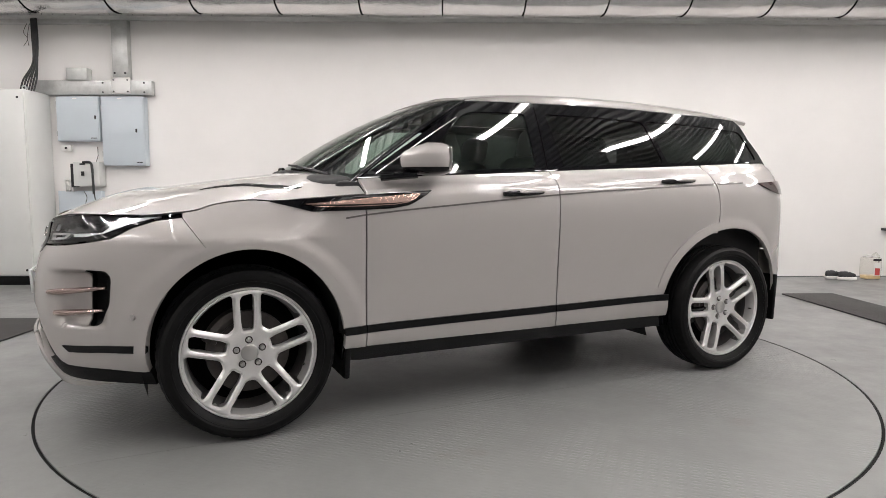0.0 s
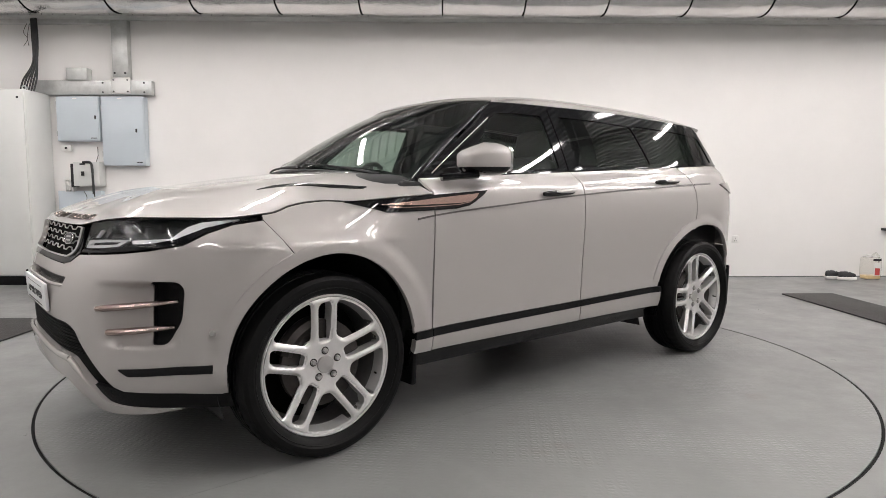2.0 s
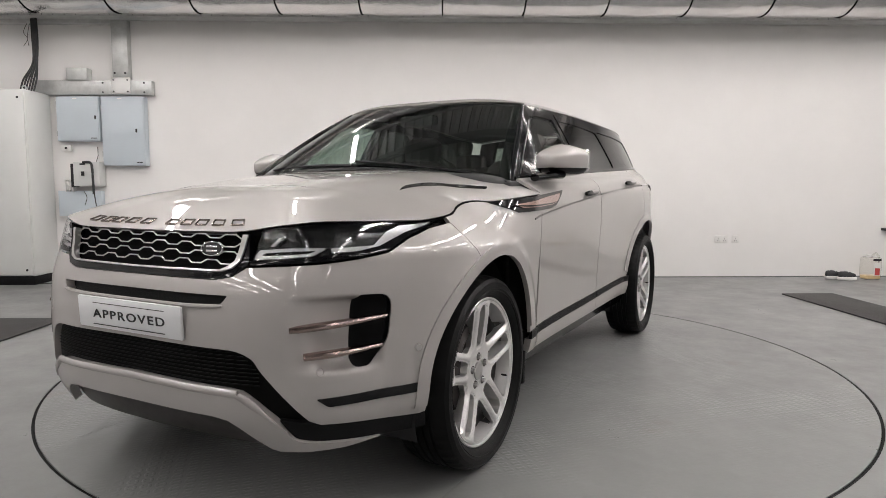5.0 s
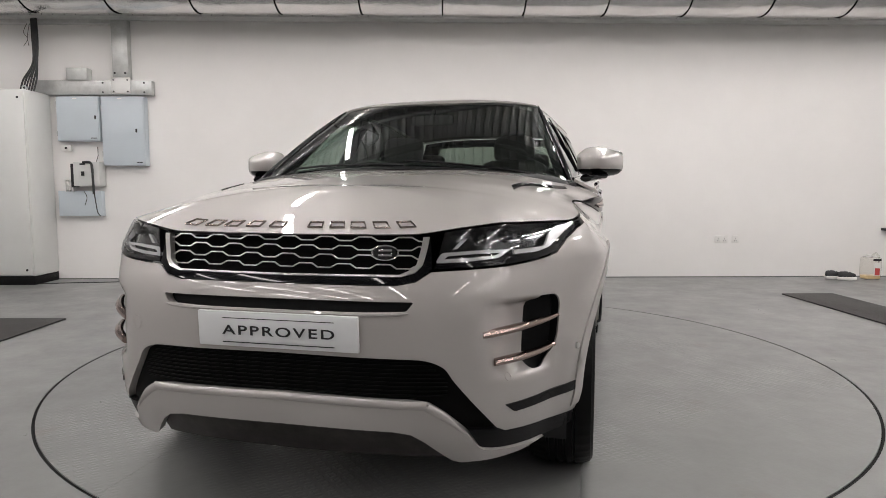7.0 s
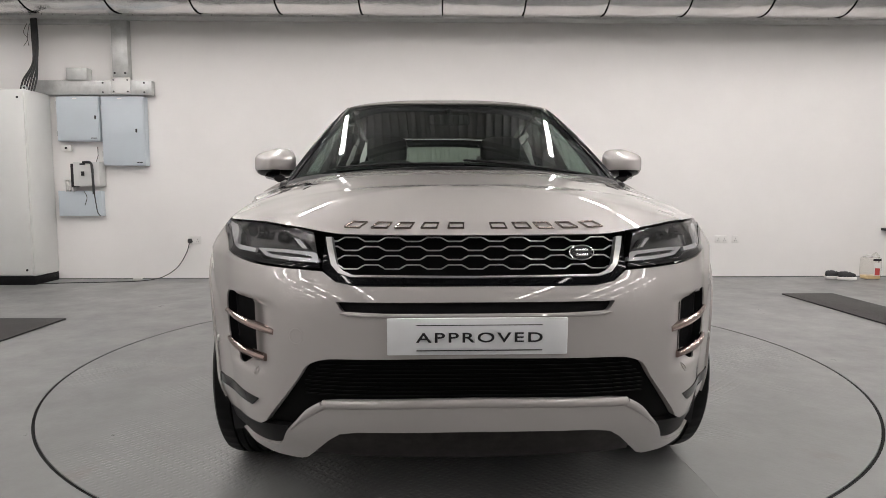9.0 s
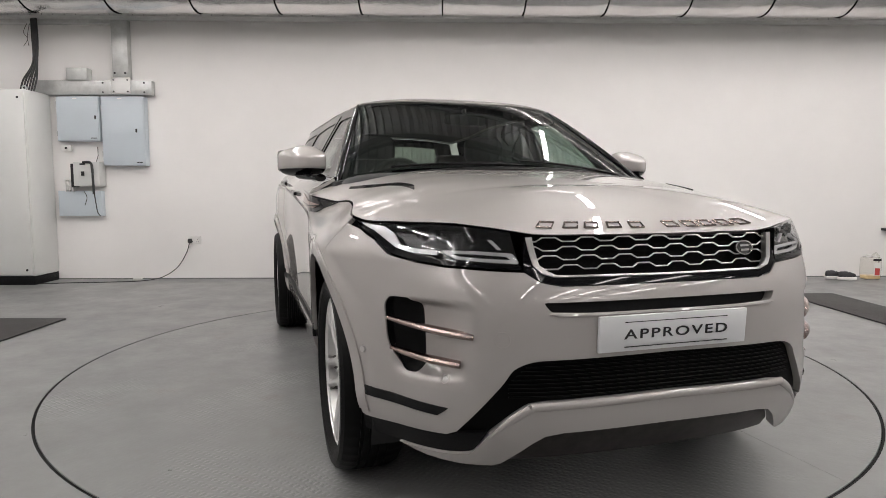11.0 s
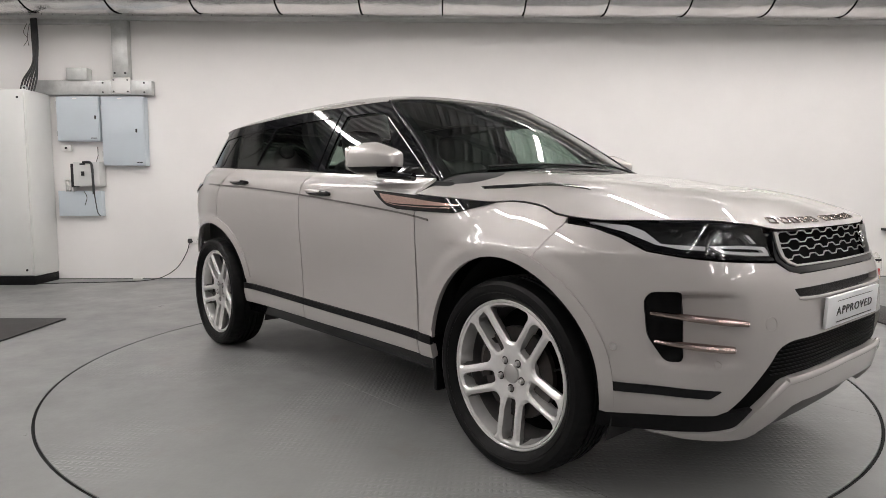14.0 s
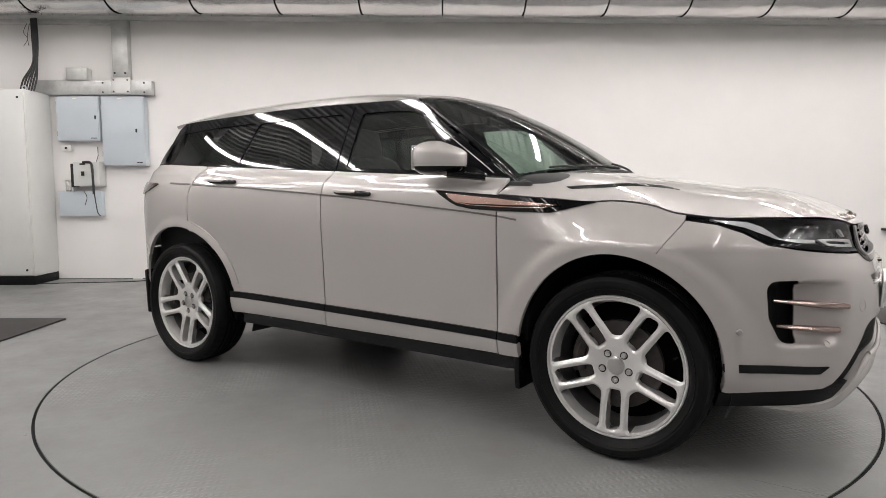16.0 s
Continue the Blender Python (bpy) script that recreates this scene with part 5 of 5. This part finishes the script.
def build_loose():
    socket(-3.035, -2.889, True, "white double wall socket with a black plug in it")
    socket(3.305, 3.460, True, "white double wall socket")
    socket(3.512, 3.600, False, "white single wall socket")
    p = thing("extension_lead", "black plug with a thin cable running along the floor", "cable", on_wall(-3.01, .46, .014))
    part("plug", pebble(bmesh.new(), (0, -.02, 0), (.024, .022, .026), .5, .6), CABLE, p, "black plug")
    wy = p.location.y
    pts = [(0, -.03, -.01), (-.03, -.06, -.14), (-.12, -.10, -.30), (-.25, -.14, -.40), (-.40, -.16, -.445), (-.62, -.24, -.456), (-1.1, -.33, -.456), (-1.6, -.40, -.456), (-2.2, -.42, -.456), (-3.0, -.40, -.456)]
    part("cord", tube(bmesh.new(), bend(pts, 8), .0055, 6), CABLE, p)
    part("cord_clip", boxed((-.68, -.06, -.459), (-.58, -.02, -.44), .004), WHITE_PLASTIC, p, "white scrap by the cable")
    # rubber mats
    def mat(lab, x, y, turn, sx, sy):
        e = thing("rubber_mat", lab, "mat", (x, y, 0), "rubber mats")
        e.rotation_euler = (0, 0, radians(turn))
        part("mat", boxed((0, -sy, .001), (sx, 0, .014), .004), MAT_RUBBER, e)
        return e
    mat("black rubber mat lying on the floor", -4.95, 5.195, 0, 1.853, .86)
    mat("black rubber mat lying on the floor near the wall", 3.45, 6.46, 1.5, .53, 2.3)
    # the shadow gap between wall and floor, put in as a thin dark strip
    bm = boxed((ROOM_X0, -.006, 0), (ROOM_X1, -.001, .012), 0, WALL_POSE)
    tagged(part("wall_foot_shade", bm, BEAM), "thin dark strip standing for the shadow gap along the wall foot", "trim", kind="structure")
    # shoes
    for dx, turn in ((0, 8), (.105, -6)):
        e = thing("trainer", "dark knitted trainer with a white sole on the floor", "shoe", (4.665 + dx, 7.60 - .10 * (dx > 0), 0), "pair of trainers")
        e.rotation_euler = (0, 0, radians(turn))
        sole = lambda q: Vector((q.x, q.y * (1 - .15 * q.x), q.z + .25 * max(0, q.x - .6)))
        part("sole", pebble(bmesh.new(), (.0, 0, .024), (.105, .042, .023), .4, .7, None, 28, 12, sole), SHOE_SOLE, e, "white foam sole")
        up = lambda q: Vector((q.x, q.y * (1 - .2 * q.x), q.z * (1.0 - .42 * q.x - .35 * max(0, .5 - abs(q.x + .55)) if q.z > 0 else 1)))
        part("upper", pebble(bmesh.new(), (-.002, 0, .056), (.098, .037, .050), .7, .8, None, 28, 14, up), SHOE_DARK, e, "dark knit upper")
        part("laces", tube(bmesh.new(), bend([(.0, -.03, .10), (.03, .02, .10), (.05, -.025, .093), (.07, .02, .085)], 4), .004, 5), SHOE_SOLE, e)
    # jug of fluid
    j = thing("fluid_jug", "cloudy plastic jug with a red label, half full", "jug", (5.105, 7.60, 0))
    part("body", pebble(bmesh.new(), (0, 0, .135), (.10, .07, .135), .25, .35), JUG, j, "cloudy plastic body")
    part("fluid", pebble(bmesh.new(), (0, 0, .030), (.094, .064, .022), .25, .35), AMBER, j, "amber liquid")
    part("cap", spun(bmesh.new(), [(0, .03), (.024, .03), (.026, 0), (.0, 0)], 20, Matrix.Translation((-.03, 0, .265)) @ pose(0, 0, 0, 90, 0, 0)), WHITE_PLASTIC, j)
    part("handle", tube(bmesh.new(), bend([(.0, 0, .26), (.05, 0, .31), (.09, 0, .27), (.095, 0, .20)], 5), .012, 8), JUG, j)
    part("label_sheet", boxed((-.005, -.0735, .05), (.07, -.071, .20), 0), WHITE_PLASTIC, j)
    part("label_red", boxed((.005, -.0755, .055), (.062, -.073, .14), 0), JUG_RED, j, "red label")
    part("label_bar", boxed((-.02, -.0755, .225), (.075, -.073, .25), 0), INK, j)
    # black bracket on the wall
    e = thing("wall_bracket", "small black bracket on the wall", "bracket", on_wall(5.36, .57))
    part("arm", boxed((-.01, -.10, 0), (.25, -.001, .03), .005), INK, e)


build_room()
build_lights()
turntable = build_turntable()
build_gap_fill()
build_duct()
build_tray()
build_electrics()
build_loose()


def motions():
    for ob, lead in ((car, 0), (turntable, 0)):
        walk(ob, [(t, Matrix.Translation(HUB) @ pose(0, 0, 0, 0, 0, heading(t) + lead)) for t in range(17)])


motions()
